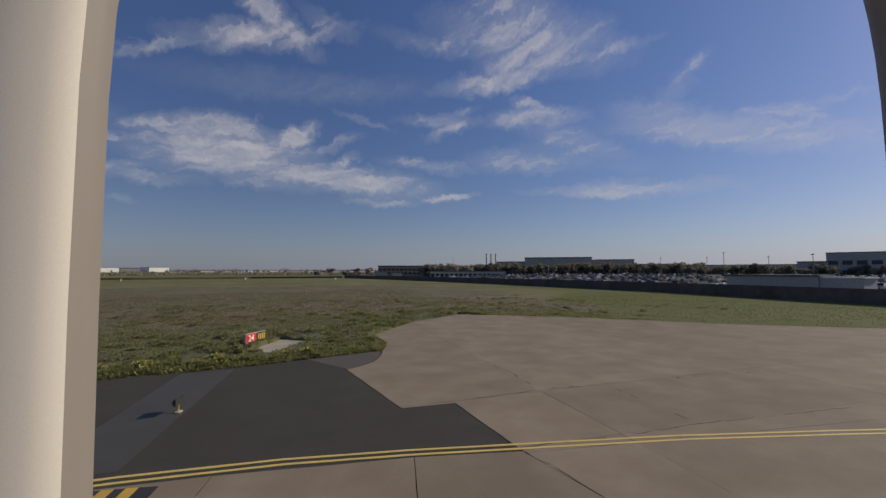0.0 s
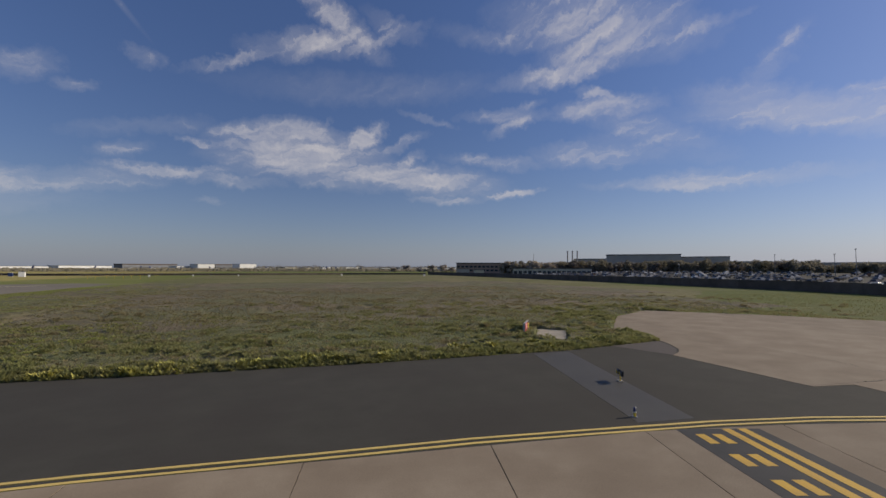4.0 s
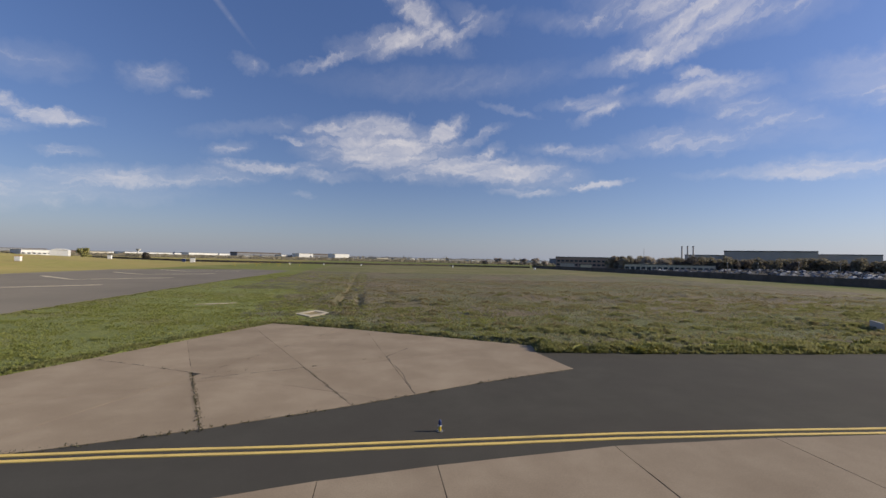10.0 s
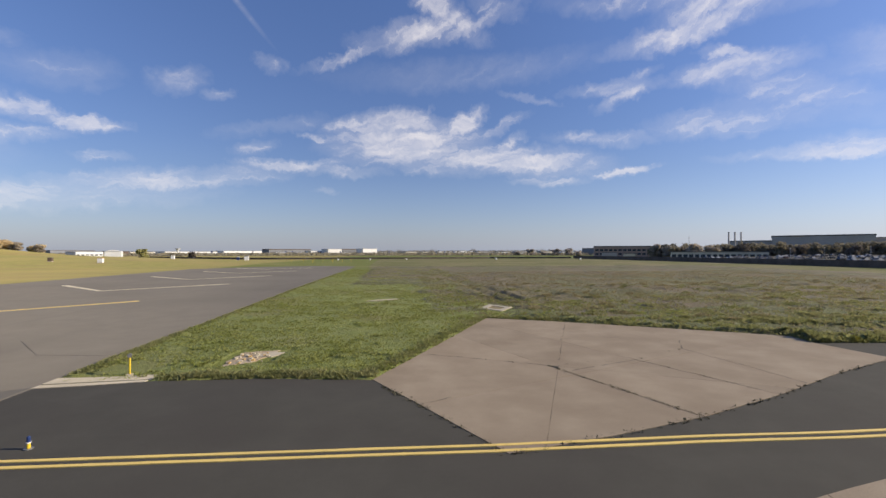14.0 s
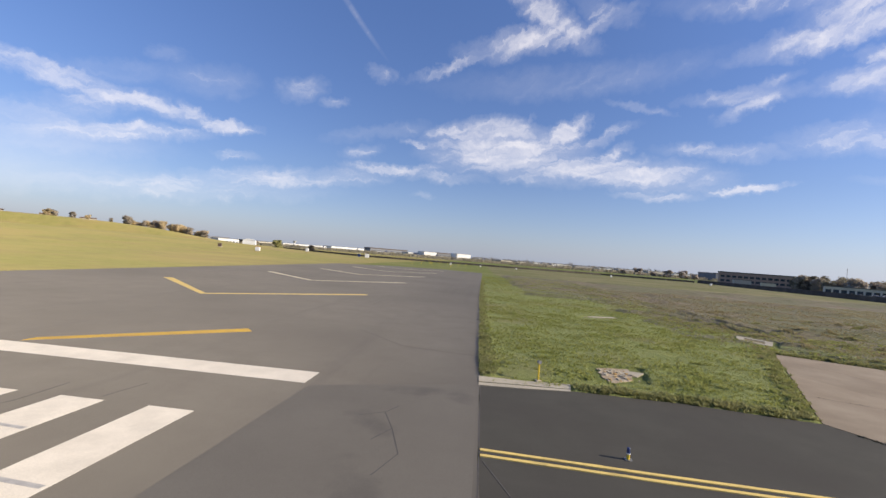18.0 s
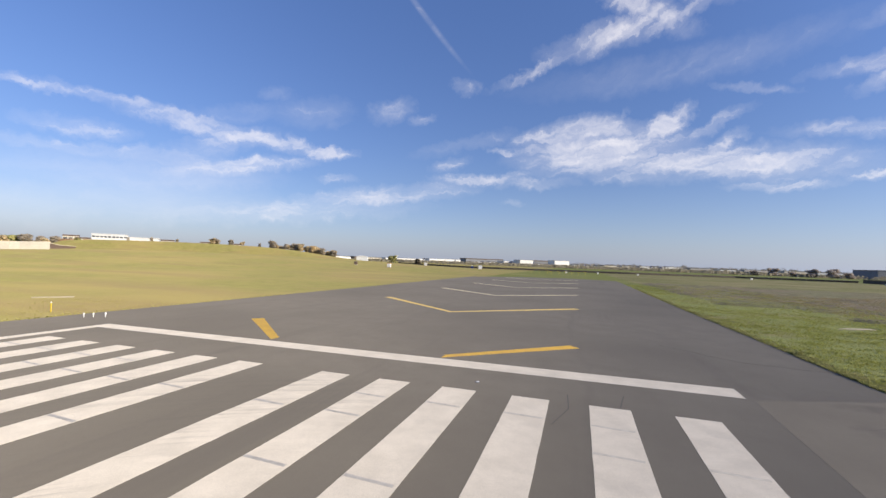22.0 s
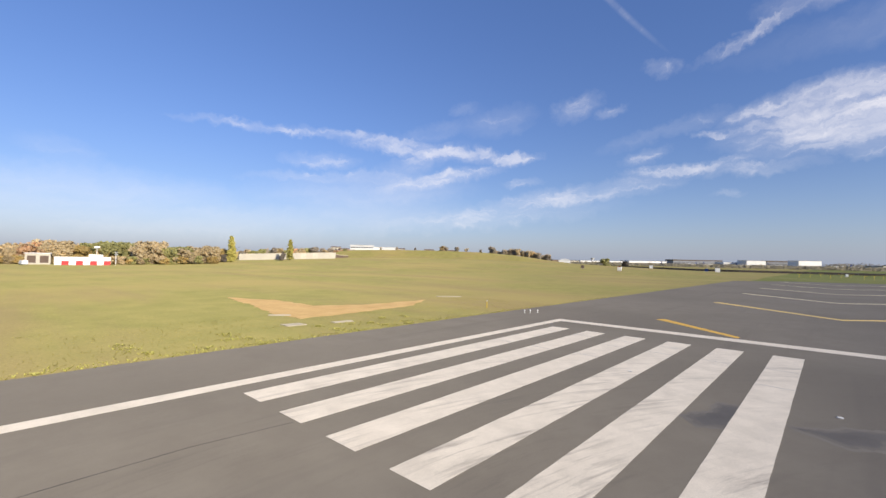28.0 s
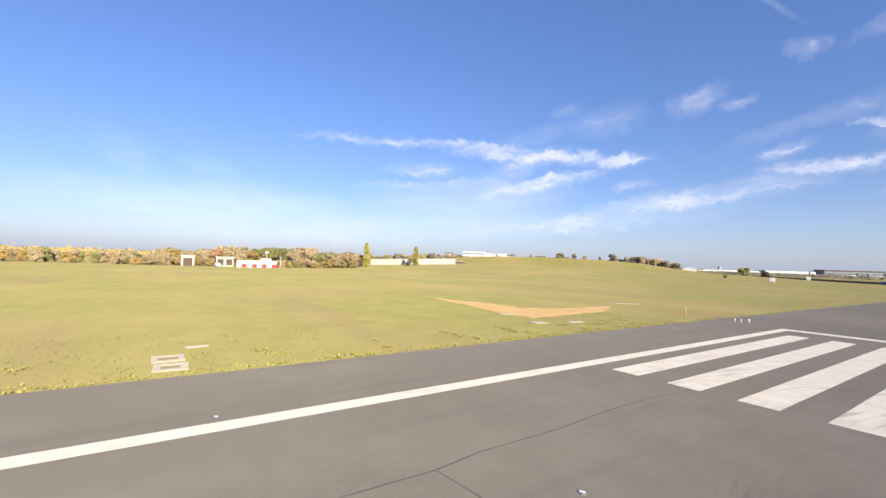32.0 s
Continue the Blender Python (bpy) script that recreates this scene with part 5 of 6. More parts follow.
for x, y, w, label, body, lid in ((-89, 206, 2.0, "white and orange equipment box in the grass", "sign_white", "orange"), (-97, 290, 2.0, "white equipment box in the grass", "sign_white", "sign_white"), (-63, 330, 3.0, "blue and white equipment cabin", "sign_white", "blue"), (-71, 335, 2.2, "blue equipment cabin in grass", "blue", "sign_white"),
                                  (-110, 205, 1.6, "low dark equipment box in the grass", "brown_wall", "roof"), (6, 330, 1.2, "small white box at the field's end", "sign_white", "sign_white"), (30, 345, 1.0, "small white box at the field's end", "sign_white", "sign_white"), (60, 350, 1.0, "small white box at the field's end", "sign_white", "sign_white"),
                                  (140, 360, 1.2, "small white box at the field's end", "sign_white", "sign_white"), (205, 330, 1.2, "small white box at the field's end", "sign_white", "sign_white")):
    marker_box(x, y, w, label, M[body], M[lid])
for i in range(9):
    a = base("approach_light", (-14 + i * 4.2, 262 + (i % 3) * 14, 0), 0, "slim yellow approach light mast", "airfield light", "approach lights")
    part("mast", rod_bm((0, 0, 0), (0, 0, 1.9), 0.07, 0.05, 8), M["post_yellow"], a)
    part("crossbar", box_bm(-1.2, 1.2, -0.06, 0.06, 1.9, 2.02), M["post_yellow"], a)

# ---------------------------------------------------------------- trees


def crown_mesh(name, shape, n, leaf, seed, material):
    """Leaf clumps, each a few crossed blades, filling a lumpy volume."""
    rnd = random.Random(seed)
    verts, faces = [], []
    lobes = []
    for _ in range(15):
        a, r, z = rnd.uniform(0, 2 * math.pi), rnd.uniform(0.1, 0.72), rnd.uniform(0.14, 0.86)
        lobes.append((math.cos(a) * r * shape[0], math.sin(a) * r * shape[0], z * shape[1], rnd.uniform(0.3, 0.5)))
    lobes.append((0, 0, shape[1] * 0.62, 0.55))
    if shape[1] > 2 * 2.5 * shape[0]:
        # a column that tapers to a point
        lobes = []
        for i in range(26):
            z, a = 0.05 + 0.9 * i / 25, rnd.uniform(0, 2 * math.pi)
            w = (1 - z) ** 0.6 * min(1.0, 0.55 + z * 3)
            lobes.append((math.cos(a) * 0.4 * w * shape[0], math.sin(a) * 0.4 * w * shape[0], z * shape[1], 0.12 + 0.5 * w))
    for i in range(n):
        lx, ly, lz, lr = rnd.choice(lobes)
        d = Vector((rnd.gauss(0, 1), rnd.gauss(0, 1), rnd.gauss(0, 1))).normalized()
        reach = rnd.uniform(0.55, 1.12)
        c = Vector((lx + d.x * reach * lr * shape[0], ly + d.y * reach * lr * shape[0], lz + d.z * reach * lr * min(shape[1] * 0.42, shape[0] * 1.1)))
        if c.z < shape[2]:
            continue
        out = (d + Vector((rnd.gauss(0, 1), rnd.gauss(0, 1), rnd.gauss(0, 1))) * 0.6).normalized()
        u = out.orthogonal().normalized()
        u.rotate(Matrix.Rotation(rnd.uniform(0, 6.28), 3, out))
        v = out.cross(u)
        s = leaf * rnd.uniform(0.6, 1.3)
        k = len(verts)
        verts += [c + u * s, c + v * s * 0.8, c - u * s * 0.7, c - v * s * 0.9]
        faces.append((k, k + 1, k + 2, k + 3))
    me = bpy.data.meshes.new(name)
    me.from_pydata([tuple(v) for v in verts], [], faces)
    me.materials.append(material)
    return me


def trunk_bm(high, r, seed):
    rnd = random.Random(seed)
    bm = rod_bm((0, 0, -0.3), (0, 0, high * 0.62), r, r * 0.45, 8)
    for k in range(6):
        z = high * rnd.uniform(0.22, 0.55)
        a = rnd.uniform(0, 2 * math.pi)
        rod_bm((0, 0, z), (math.cos(a) * high * 0.24, math.sin(a) * high * 0.24, z + high * 0.22), r * 0.35, r * 0.12, 6, bm)
    return bm


KINDS = {"grey": ("leaf_grey", "grey-brown half-bare tree"), "tan": ("leaf_tan", "tan autumn tree"), "mist": ("leaf_haze", "pale hazy grey tree"), "green": ("leaf_green", "green broad-leaved tree"), "gold": ("leaf_gold", "golden autumn tree"), "olive": ("leaf_olive", "dull olive tree"), "dark": ("leaf_dark", "dark bare-looking tree"), "rust": ("leaf_rust", "rusty red autumn tree"), "pale": ("leaf_pale", "pale yellow-green poplar")}
crowns, trunks = {}, {}
for i, kind in enumerate(KINDS):
    for v in range(2):
        shape = (2.7, 15.0, 0.5) if kind == "pale" else (4.6, 11.0, 0.5)
        crowns[kind, v] = crown_mesh("crown", shape, 2300, 0.4 if kind == "pale" else 0.58, 20 + i * 2 + v, M[KINDS[kind][0]])
        bm = trunk_bm(11.0 if kind != "pale" else 14.0, 0.3, 50 + i + v)
        me = bpy.data.meshes.new("trunk")
        bm.to_mesh(me), bm.free()
        me.materials.append(M["bark"])
        trunks[kind, v] = me


def tree(x, y, high, wide, kind, v, where):
    t = base("tree", (x, y, height_of(x, y)), (x * 37 + y * 11) % 360, KINDS[kind][1] + " " + where, "tree", "trees")
    full = 15.5 if kind == "pale" else 12.5
    for name, me in (("trunk", trunks[kind, v]), ("crown", crowns[kind, v])):
        ob = new(name, me)
        ob.parent = t
        ob.matrix_local = Matrix.Diagonal((wide, wide, high / full, 1))


rnd = random.Random(4)


def belt(eye, az0, az1, d0, d1, n, h0, h1, kinds, where, wide=1.0):
    for i in range(n):
        az = az0 + (az1 - az0) * (i + rnd.uniform(0.1, 0.9)) / n
        x, y = from_point(eye, az, rnd.uniform(d0, d1))
        h = rnd.uniform(h0, h1)
        tree(x, y, h, wide * h / 11 * rnd.uniform(0.85, 1.25), rnd.choice(kinds), rnd.randrange(2), where)


belt(WEST, -88.6, -84.0, 294, 325, 18, 9.5, 11.5, ["tan", "tan", "gold"], "in the wood west of the runway")
belt(WEST, -84.0, -79.0, 292, 335, 22, 10.5, 14.5, ["tan", "rust", "gold", "tan"], "in the wood west of the runway")
belt(WEST, -79.0, -72.5, 292, 335, 26, 11.5, 14.5, ["gold", "tan", "green", "green"], "in the wood west of the runway")
belt(WEST, -72.5, -69.6, 288, 310, 9, 9.5, 11.5, ["green", "green", "tan"], "in the wood west of the runway")
belt(WEST, -69.8, -66.4, 290, 330, 14, 9.5, 12, ["tan", "tan", "gold"], "in the wood west of the runway")
belt(WEST, -93.5, -88.6, 310, 350, 11, 6.5, 9, ["tan", "green", "tan"], "in the wood west of the runway")
belt(WEST, -105, -93.5, 300, 340, 16, 7, 9, ["tan", "gold", "green"], "in the wood west of the runway")
belt(WEST, -93, -67, 284, 291, 46, 3.8, 6.0, ["tan", "tan", "green", "gold"], "at the foot of the western wood", 1.3)
tree(-285, 74, 17.5, 1.45, "pale", 0, "standing alone in the grass"), tree(-282.6, 113.2, 15.2, 1.3, "pale", 1, "standing alone in the grass")
tree(-286, 70.5, 6.5, 0.5, "dark", 1, "standing beside a poplar"), tree(-281, 106.5, 6.0, 0.5, "dark", 0, "standing beside a poplar")
belt(WEST, -65.5, -52, 430, 480, 30, 9, 13, ["tan", "grey", "rust", "green"], "behind the cream wall")
belt(WEST, -49, -37, 385, 400, 5, 2.6, 4.2, ["tan", "grey", "grey"], "on the grass bank", 0.9)
belt(WEST, -40.5, -33, 385, 410, 24, 3.2, 5.2, ["grey", "tan", "grey", "tan"], "at the end of the bank", 1.2)
belt(WEST, -34, -26.5, 372, 410, 28, 4.6, 7.2, ["grey", "tan", "grey", "tan"], "at the end of the bank", 1.1)
tree(*from_point(WEST, -20.3, 470), 9, 1.2, "green", 0, "near white sheds"), tree(*from_point(NORTH, -24.0, 700), 9, 1.4, "dark", 1, "near white sheds")
for az, h, w in ((15.4, 17, 2.2), (18.5, 16, 2.0), (20.1, 17, 2.1), (17.0, 10, 1.6), (21.4, 11, 1.8), (13.6, 10, 1.6)):
    tree(*from_point((93, -20), az, 900), h, w, "mist", int(az) % 2, "on the horizon")


def tree_belt(eye, az0, az1, d0, d1, n, h0, h1, kind, label, wide=1.0):
    """A far belt of trees too dense to count, trunks and crowns in one mesh."""
    verts, faces = [], []
    for i in range(n):
        x, y = from_point(eye, az0 + (az1 - az0) * (i + rnd.random()) / n, rnd.uniform(d0, d1))
        h, v, a = rnd.uniform(h0, h1), rnd.randrange(2), rnd.uniform(0, 6.28)
        w = wide * h / 11 * rnd.uniform(0.85, 1.3)
        c, s = math.cos(a) * w, math.sin(a) * w
        for me in (trunks[kind, v], crowns[kind, v]):
            k = len(verts)
            verts += [(x + p.co.x * c - p.co.y * s, y + p.co.x * s + p.co.y * c, p.co.z * h / 12.5) for p in me.vertices]
            faces += [tuple(k + j for j in p.vertices) for p in me.polygons]
    return tagged(mesh_ob("tree_belt", verts, faces, M[KINDS[kind][0]]), label, "woods", kind="stuff")


belt(EAST, 26.0, 35, 445, 520, 30, 12, 18, ["dark", "olive", "olive", "grey"], "before the factory halls")
tree_belt(EAST, 34, 60, 450, 520, 70, 12, 17.5, "olive", "dull olive tree belt before the factory halls")
tree_belt(EAST, 34, 60, 445, 520, 50, 10, 16, "dark", "dark bare-looking tree belt before the factory halls")
tree_belt(EAST, 58, 76, 390, 440, 50, 9, 13, "olive", "dull olive tree belt beside the car park")
tree(*from_point(EAST, 64.6, 300), 12, 1.5, "dark", 0, "beside the car park")


def far_woods(name, eye, az0, az1, d0, d1, n, high, material, label, seed):
    """Woods that nobody could count, on the horizon."""
    r = random.Random(seed)
    verts, faces = [], []
    for i in range(n):
        az = az0 + (az1 - az0) * r.random()
        x, y = from_point(eye, az, r.uniform(d0, d1))
        top = high * (0.45 + 0.75 * noise.noise((az * 0.9, seed, 0)) ** 2 + 0.4 * r.random())
        for _ in range(7):
            c = Vector((x + r.gauss(0, 5), y + r.gauss(0, 5), r.uniform(0, top)))
            u = Vector((r.gauss(0, 1), r.gauss(0, 1), r.gauss(0, 0.6))).normalized()
            v = u.orthogonal().normalized()
            s = r.uniform(1.2, 2.8)
            k = len(verts)
            verts += [c + u * s, c + v * s, c - u * s, c - v * s]
            faces.append((k, k + 1, k + 2, k + 3))
    ob = mesh_ob(name, verts, faces, material)
    return tagged(ob, label, "woods", kind="stuff")


far_woods("far_woods", NORTH, -40, 30, 900, 1500, 3600, 6.5, M["leaf_olive"], "grey-brown low woods along the horizon", 3)
far_woods("far_woods", NORTH, -2, 60, 1500, 2300, 3000, 18, M["leaf_far"], "pale hazy woods along the horizon", 5)
far_woods("far_woods", WEST, -112, -40, 700, 1200, 2200, 14, M["leaf_gold"], "brownish autumn woods on the horizon", 7)

PITS = [[(58.2, 32.8), (60.6, 37.0), (63.3, 33.5), (60.7, 29.4)], [(44.5, 41.2), (47.2, 41.8), (50.4, 43.2), (49.8, 45.2), (46.0, 44.0)], [(38.6, 10), (41.6, 10.5), (42.6, 14.4), (39, 14.2)], [(-37.2, -54), (-32.2, -54), (-32.2, -51.5), (-37.2, -51.5)]]
SIGN_PAD = [(116.2, 15.4), (118.1, 13.0), (121.8, 18.2), (119.6, 20.6)]

# ---------------------------------------------------------------- grass tufts


def inside(x, y, poly):
    hit = np.zeros(x.shape, bool)
    for (ax, ay), (bx, by) in zip(poly, poly[1:] + poly[:1]):
        cross = (ay > y) != (by > y)
        hit ^= cross & (x < (bx - ax) * (y - ay) / (by - ay + 1e-12) + ax)
    return hit


def edge_distance(x, y, poly):
    """How far points lie from the outline of a polygon."""
    best = np.full(x.shape, 1e9)
    for (ax, ay), (bx, by) in zip(poly, poly[1:] + poly[:1]):
        dx, dy = bx - ax, by - ay
        k = np.clip(((x - ax) * dx + (y - ay) * dy) / (dx * dx + dy * dy + 1e-9), 0, 1)
        best = np.minimum(best, np.hypot(x - ax - k * dx, y - ay - k * dy))
    return best


def rolling(x, y, seed):
    """Smooth noise between 0 and 1 with features of one unit."""
    table = np.random.RandomState(seed).rand(256, 256)
    i, j = np.floor(x).astype(int), np.floor(y).astype(int)
    u, v = x - i, y - j
    u, v = u * u * (3 - 2 * u), v * v * (3 - 2 * v)
    at = lambda a, b: table[a % 256, b % 256]
    return (at(i, j) * (1 - u) + at(i + 1, j) * u) * (1 - v) + (at(i, j + 1) * (1 - u) + at(i + 1, j + 1) * u) * v


PAVED = [RUNWAY, TAXIWAY, ISLAND, APRON]
TRENCHES = [[(65.5, 39.4), (65.2, 62), (63.1, 77)], [(62.7, 34.6), (62.6, 65.6), (61.8, 181)]]


SHEETS = []


def turf_rise(x, y, sheet):
    """Height of one sheet of turf at points, and where it lies on pavement."""
    area, tall, lump, edge_rise, seed = sheet
    bend = 1.2 * rolling(x / 3.1, y / 3.1, seed + 5)
    one = rolling(x / lump[0] + bend, y / lump[1] - bend, seed)
    two = rolling(x / lump[0] * 2.3 + 9, y / lump[1] * 2.3 + bend, seed + 1)
    hump = np.clip(1.25 - np.abs(one - 0.5) * 2.6, 0, 1) ** 1.5 * 0.65 + two * 0.45
    patch = np.clip(rolling(x / 9.0, y / 6.0, seed + 2) * 1.6 - 0.15, 0.25, 1.15)
    off = np.full(x.shape, 1e9)
    on = np.zeros(x.shape, bool)
    for poly in PAVED:
        off = np.minimum(off, edge_distance(x, y, poly))
        on |= inside(x, y, poly)
    for pit in PITS + [SIGN_PAD, STRIP, BARE]:
        on |= inside(x, y, pit)
    z = 0.014 + hump * patch * tall * np.clip((off - 0.05) / 0.8, 0, 1)
    z += edge_rise * np.exp(-((off - 0.55) / 0.5) ** 2) * (0.25 + 1.1 * two) * np.clip(rolling(x / 1.7, y / 1.7, seed + 3) * 2 - 0.4, 0, 1)
    for line in TRENCHES:
        z = z * np.clip((edge_distance(x, y, line + line[::-1]) - 0.25) / 0.5, 0.05, 1)
    rim = np.minimum(np.minimum(x - area[0], area[1] - x), np.minimum(y - area[2], area[3] - y))
    z = z * np.clip(rim / 2.0, 0, 1)
    z[on | (rim < 0.5)] = -0.06
    return z, on


def turf(name, area, cell, tall, lump, edge_rise, material, seed, label):
    """A sheet of lumpy turf: rounded humps with hollows between them, higher along the pavement's edge."""
    nx, ny = int((area[1] - area[0]) / cell) + 1, int((area[3] - area[2]) / cell) + 1
    r = np.random.RandomState(seed)
    x, y = np.meshgrid(np.linspace(area[0], area[1], nx), np.linspace(area[2], area[3], ny))
    x, y = x + r.uniform(-0.3, 0.3, x.shape) * cell, y + r.uniform(-0.3, 0.3, x.shape) * cell
    SHEETS.append((area, tall, lump, edge_rise, seed))
    z, on = turf_rise(x, y, SHEETS[-1])
    verts = np.stack([x, y, z], 2).reshape(-1, 3)
    k = (np.arange(ny - 1)[:, None] * nx + np.arange(nx - 1)[None, :]).reshape(-1)
    keep = ~(on[:-1, :-1] & on[1:, 1:] & on[1:, :-1] & on[:-1, 1:]).reshape(-1)
    faces = np.stack([k, k + 1, k + nx + 1, k + nx], 1)[keep]
    ob = mesh_ob(name, verts.tolist(), faces.tolist(), material, smooth=True)
    return tagged(ob, label, "grass", kind="stuff")


turf("lumpy_turf", (60, 136, 9, 34), 0.21, 0.34, (1.15, 0.95), 0.2, M["turf"], 81, "lumpy olive meadow turf beside the taxiway")
turf("lumpy_turf", (52, 178, 30, 78), 0.42, 0.4, (1.9, 1.7), 0.15, M["meadow_turf"], 84, "uneven brownish meadow turf")
turf("lumpy_turf", (40, 195, 70, 175), 0.9, 0.5, (4.2, 3.6), 0.0, M["meadow_turf"], 87, "uneven brownish meadow turf far from the taxiway")
turf("mown_turf", (30, 66, 5, 38), 0.19, 0.17, (1.5, 0.6), 0.1, M["green_turf"], 90, "bright green mown turf with low ridges")
turf("mown_turf", (30, 62, 34, 100), 0.4, 0.2, (2.4, 1.1), 0.08, M["green_turf"], 93, "bright green mown turf with low ridges")
def tufts(name, area, n, low, high, material, seed, label, along=None, spread=0.3, clump=True, heap=0):
    """Small fans of blades, sown over a rectangle or along a line, never on pavement."""
    r = np.random.RandomState(seed)
    rise = None
    if along is None:
        x, y = r.uniform(area[0], area[1], n), r.uniform(area[2], area[3], n)
        if clump:
            wave = np.sin(x * 0.9 + 2 * np.sin(y * 0.35)) + np.sin(y * 1.25 + 1.7 * np.sin(x * 0.5)) + np.sin(x * 0.23 + y * 0.31)
            keep = wave + r.normal(0, 1.3, n) > -0.4
            x, y = x[keep], y[keep]
        if heap:
            wide = np.repeat(r.uniform(0.25, 0.7, len(x)), heap)
            ox, oy = r.normal(0, 1, len(x) * heap) * wide, r.normal(0, 1, len(y) * heap) * wide * 0.7
            rise = np.repeat(r.uniform(0.3, 1.0, len(x)), heap) * high * 0.8 * np.exp(-(ox ** 2 + oy ** 2) / wide ** 2)
            x, y = np.repeat(x, heap) + ox, np.repeat(y, heap) + oy
    else:
        p = np.array(along)
        seg = r.randint(0, len(p) - 1, n)
        k = r.rand(n)[:, None]
        q = p[seg] * (1 - k) + p[seg + 1] * k + r.normal(0, spread, (n, 2))
        x, y = q[:, 0], q[:, 1]
    free = ~(inside(x, y, SIGN_PAD) | inside(x, y, RUNWAY) | inside(x, y, TAXIWAY) | inside(x, y, ISLAND) | inside(x, y, APRON)) if along is None or spread > 0.1 else np.ones(x.shape, bool)
    for pit in PITS:
        free &= ~inside(x, y, pit)
    x, y = x[free], y[free]
    z = np.zeros(len(x)) if rise is None else rise[free]
    bed = np.zeros(len(x))
    for sheet in SHEETS:
        here = (x > sheet[0][0]) & (x < sheet[0][1]) & (y > sheet[0][2]) & (y < sheet[0][3])
        if here.any():
            bed[here] = np.maximum(bed[here], turf_rise(x[here], y[here], sheet)[0] - 0.02)
    z = z + bed
    m, b = len(x), 5
    a = r.uniform(0, 2 * np.pi, (m, b))
    s = r.uniform(low, high, (m, 1)) * r.uniform(0.7, 1.2, (m, b))
    lean = r.uniform(0.4, 1.3, (m, b))
    root = np.stack([x, y, z], 1)[:, None, :] + np.stack([np.cos(a), np.sin(a), 0 * a], 2) * (s * 0.25)[..., None]
    side = np.stack([-np.sin(a), np.cos(a), 0 * a], 2) * (s * 0.4)[..., None]
    tip = root + np.stack([np.cos(a) * lean, np.sin(a) * lean, np.ones_like(a)], 2) * s[..., None]
    verts = np.stack([root - side, root + side, tip], 2).reshape(-1, 3)
    me = bpy.data.meshes.new(name)
    me.from_pydata(verts.tolist(), [], np.arange(len(verts)).reshape(-1, 3).tolist())
    me.materials.append(material)
    return tagged(new(name, me), label, "grass", kind="stuff")


tufts("grass_tufts", (32, 66, 60, 150), 22000, 0.06, 0.14, M["green_tuft"], 31, "short green grass tufts beside the runway")
tufts("grass_tufts", (32, 60, 8, 60), 30000, 0.05, 0.14, M["green_tuft"], 1, "short bright green grass tufts")
tufts("meadow_tufts", (58, 165, 10, 45), 30000, 0.06, 0.18, M["tuft"], 2, "rough green meadow tufts beside the taxiway")
tufts("meadow_tufts", (148, 240, -40, 60), 26000, 0.06, 0.16, M["tuft"], 33, "green tufts between the apron and the fence")
tufts("meadow_tufts", (55, 165, 12, 120), 48000, 0.08, 0.2, M["dry_tuft"], 3, "dry brownish meadow tufts")
tufts("grass_tufts", (-46, -31, -75, 20), 7000, 0.03, 0.07, M["west_tuft"], 4, "short yellow-green grass tufts west of the runway")
tufts("edge_tufts", None, 5000, 0.1, 0.24, M["tuft"], 5, "taller grass along the taxiway edge", [(79.4, 12.4), (87.5, 11.3), (101.3, 10.4), (116.0, 10.0), (122, 10.7), (126.3, 11.0), (127.6, 15)], 0.45)
tufts("edge_tufts", None, 500, 0.1, 0.24, M["bloom"], 6, "yellowish weeds along the taxiway edge", [(84, 11.5), (101.3, 10.2), (110, 9.9), (119, 10.2)], 0.5)
tufts("edge_tufts", None, 3500, 0.08, 0.2, M["tuft"], 7, "grass along the runway shoulder", [(32.3, 9.2), (32.0, 20), (31.8, 60), (31.8, 120)], 0.35)
tufts("edge_tufts", None, 2500, 0.08, 0.2, M["tuft"], 8, "grass along the pavement edge", [(37.2, 8.1), (42.3, 7.9), (47.6, 7.2), (52.0, 15.8), (57.6, 26.4), (64.6, 23.2), (79.2, 14.8)], 0.28)
tufts("joint_weeds", None, 420, 0.04, 0.1, M["weed"], 9, "dark weeds in the concrete joints", [(48.4, 5.4), (50.2, 2.5), (52.6, -2.0), (56.6, -1.1), (60.9, 0.1), (66.4, 2.2), (72.4, 4.9), (78.9, 7.3)], 0.09)
tufts("joint_weeds", None, 260, 0.04, 0.1, M["weed"], 10, "dark weeds in the concrete joints", [(57.6, 8.2), (61.0, -0.1)], 0.05)
tufts("joint_weeds", None, 60, 0.04, 0.09, M["weed"], 13, "dark weeds in the concrete joints", [(63.3, 8.8), (65.9, 2.8)], 0.04)
tufts("joint_weeds", None, 34, 0.05, 0.1, M["weed"], 14, "dark weeds in the concrete joints", [(51.2, 11.6), (57.6, 8.2), (63.3, 8.8), (68.0, 11.2)], 0.04)
tufts("joint_weeds", None, 40, 0.05, 0.1, M["weed"], 15, "dark weeds in the apron joints", [(124.7, -4.2), (129.2, -4.6), (135, -5.7), (140.4, -7.1)], 0.05)
tufts("edge_tufts", None, 1600, 0.04, 0.12, M["bloom"], 12, "yellow-green weeds along the western runway edge", [(-31.5, -90), (-31.6, -60), (-31.8, -40), (-31.6, -10), (-31.2, 40)], 0.45)
tufts("grass_heaps", (64, 134, 10, 24), 300, 0.1, 0.24, M["tuft"], 21, "hummocks of long grass near the taxiway", heap=44)
tufts("grass_heaps", (60, 150, 20, 62), 260, 0.1, 0.22, M["tuft"], 24, "hummocks of long grass in the meadow", heap=30)
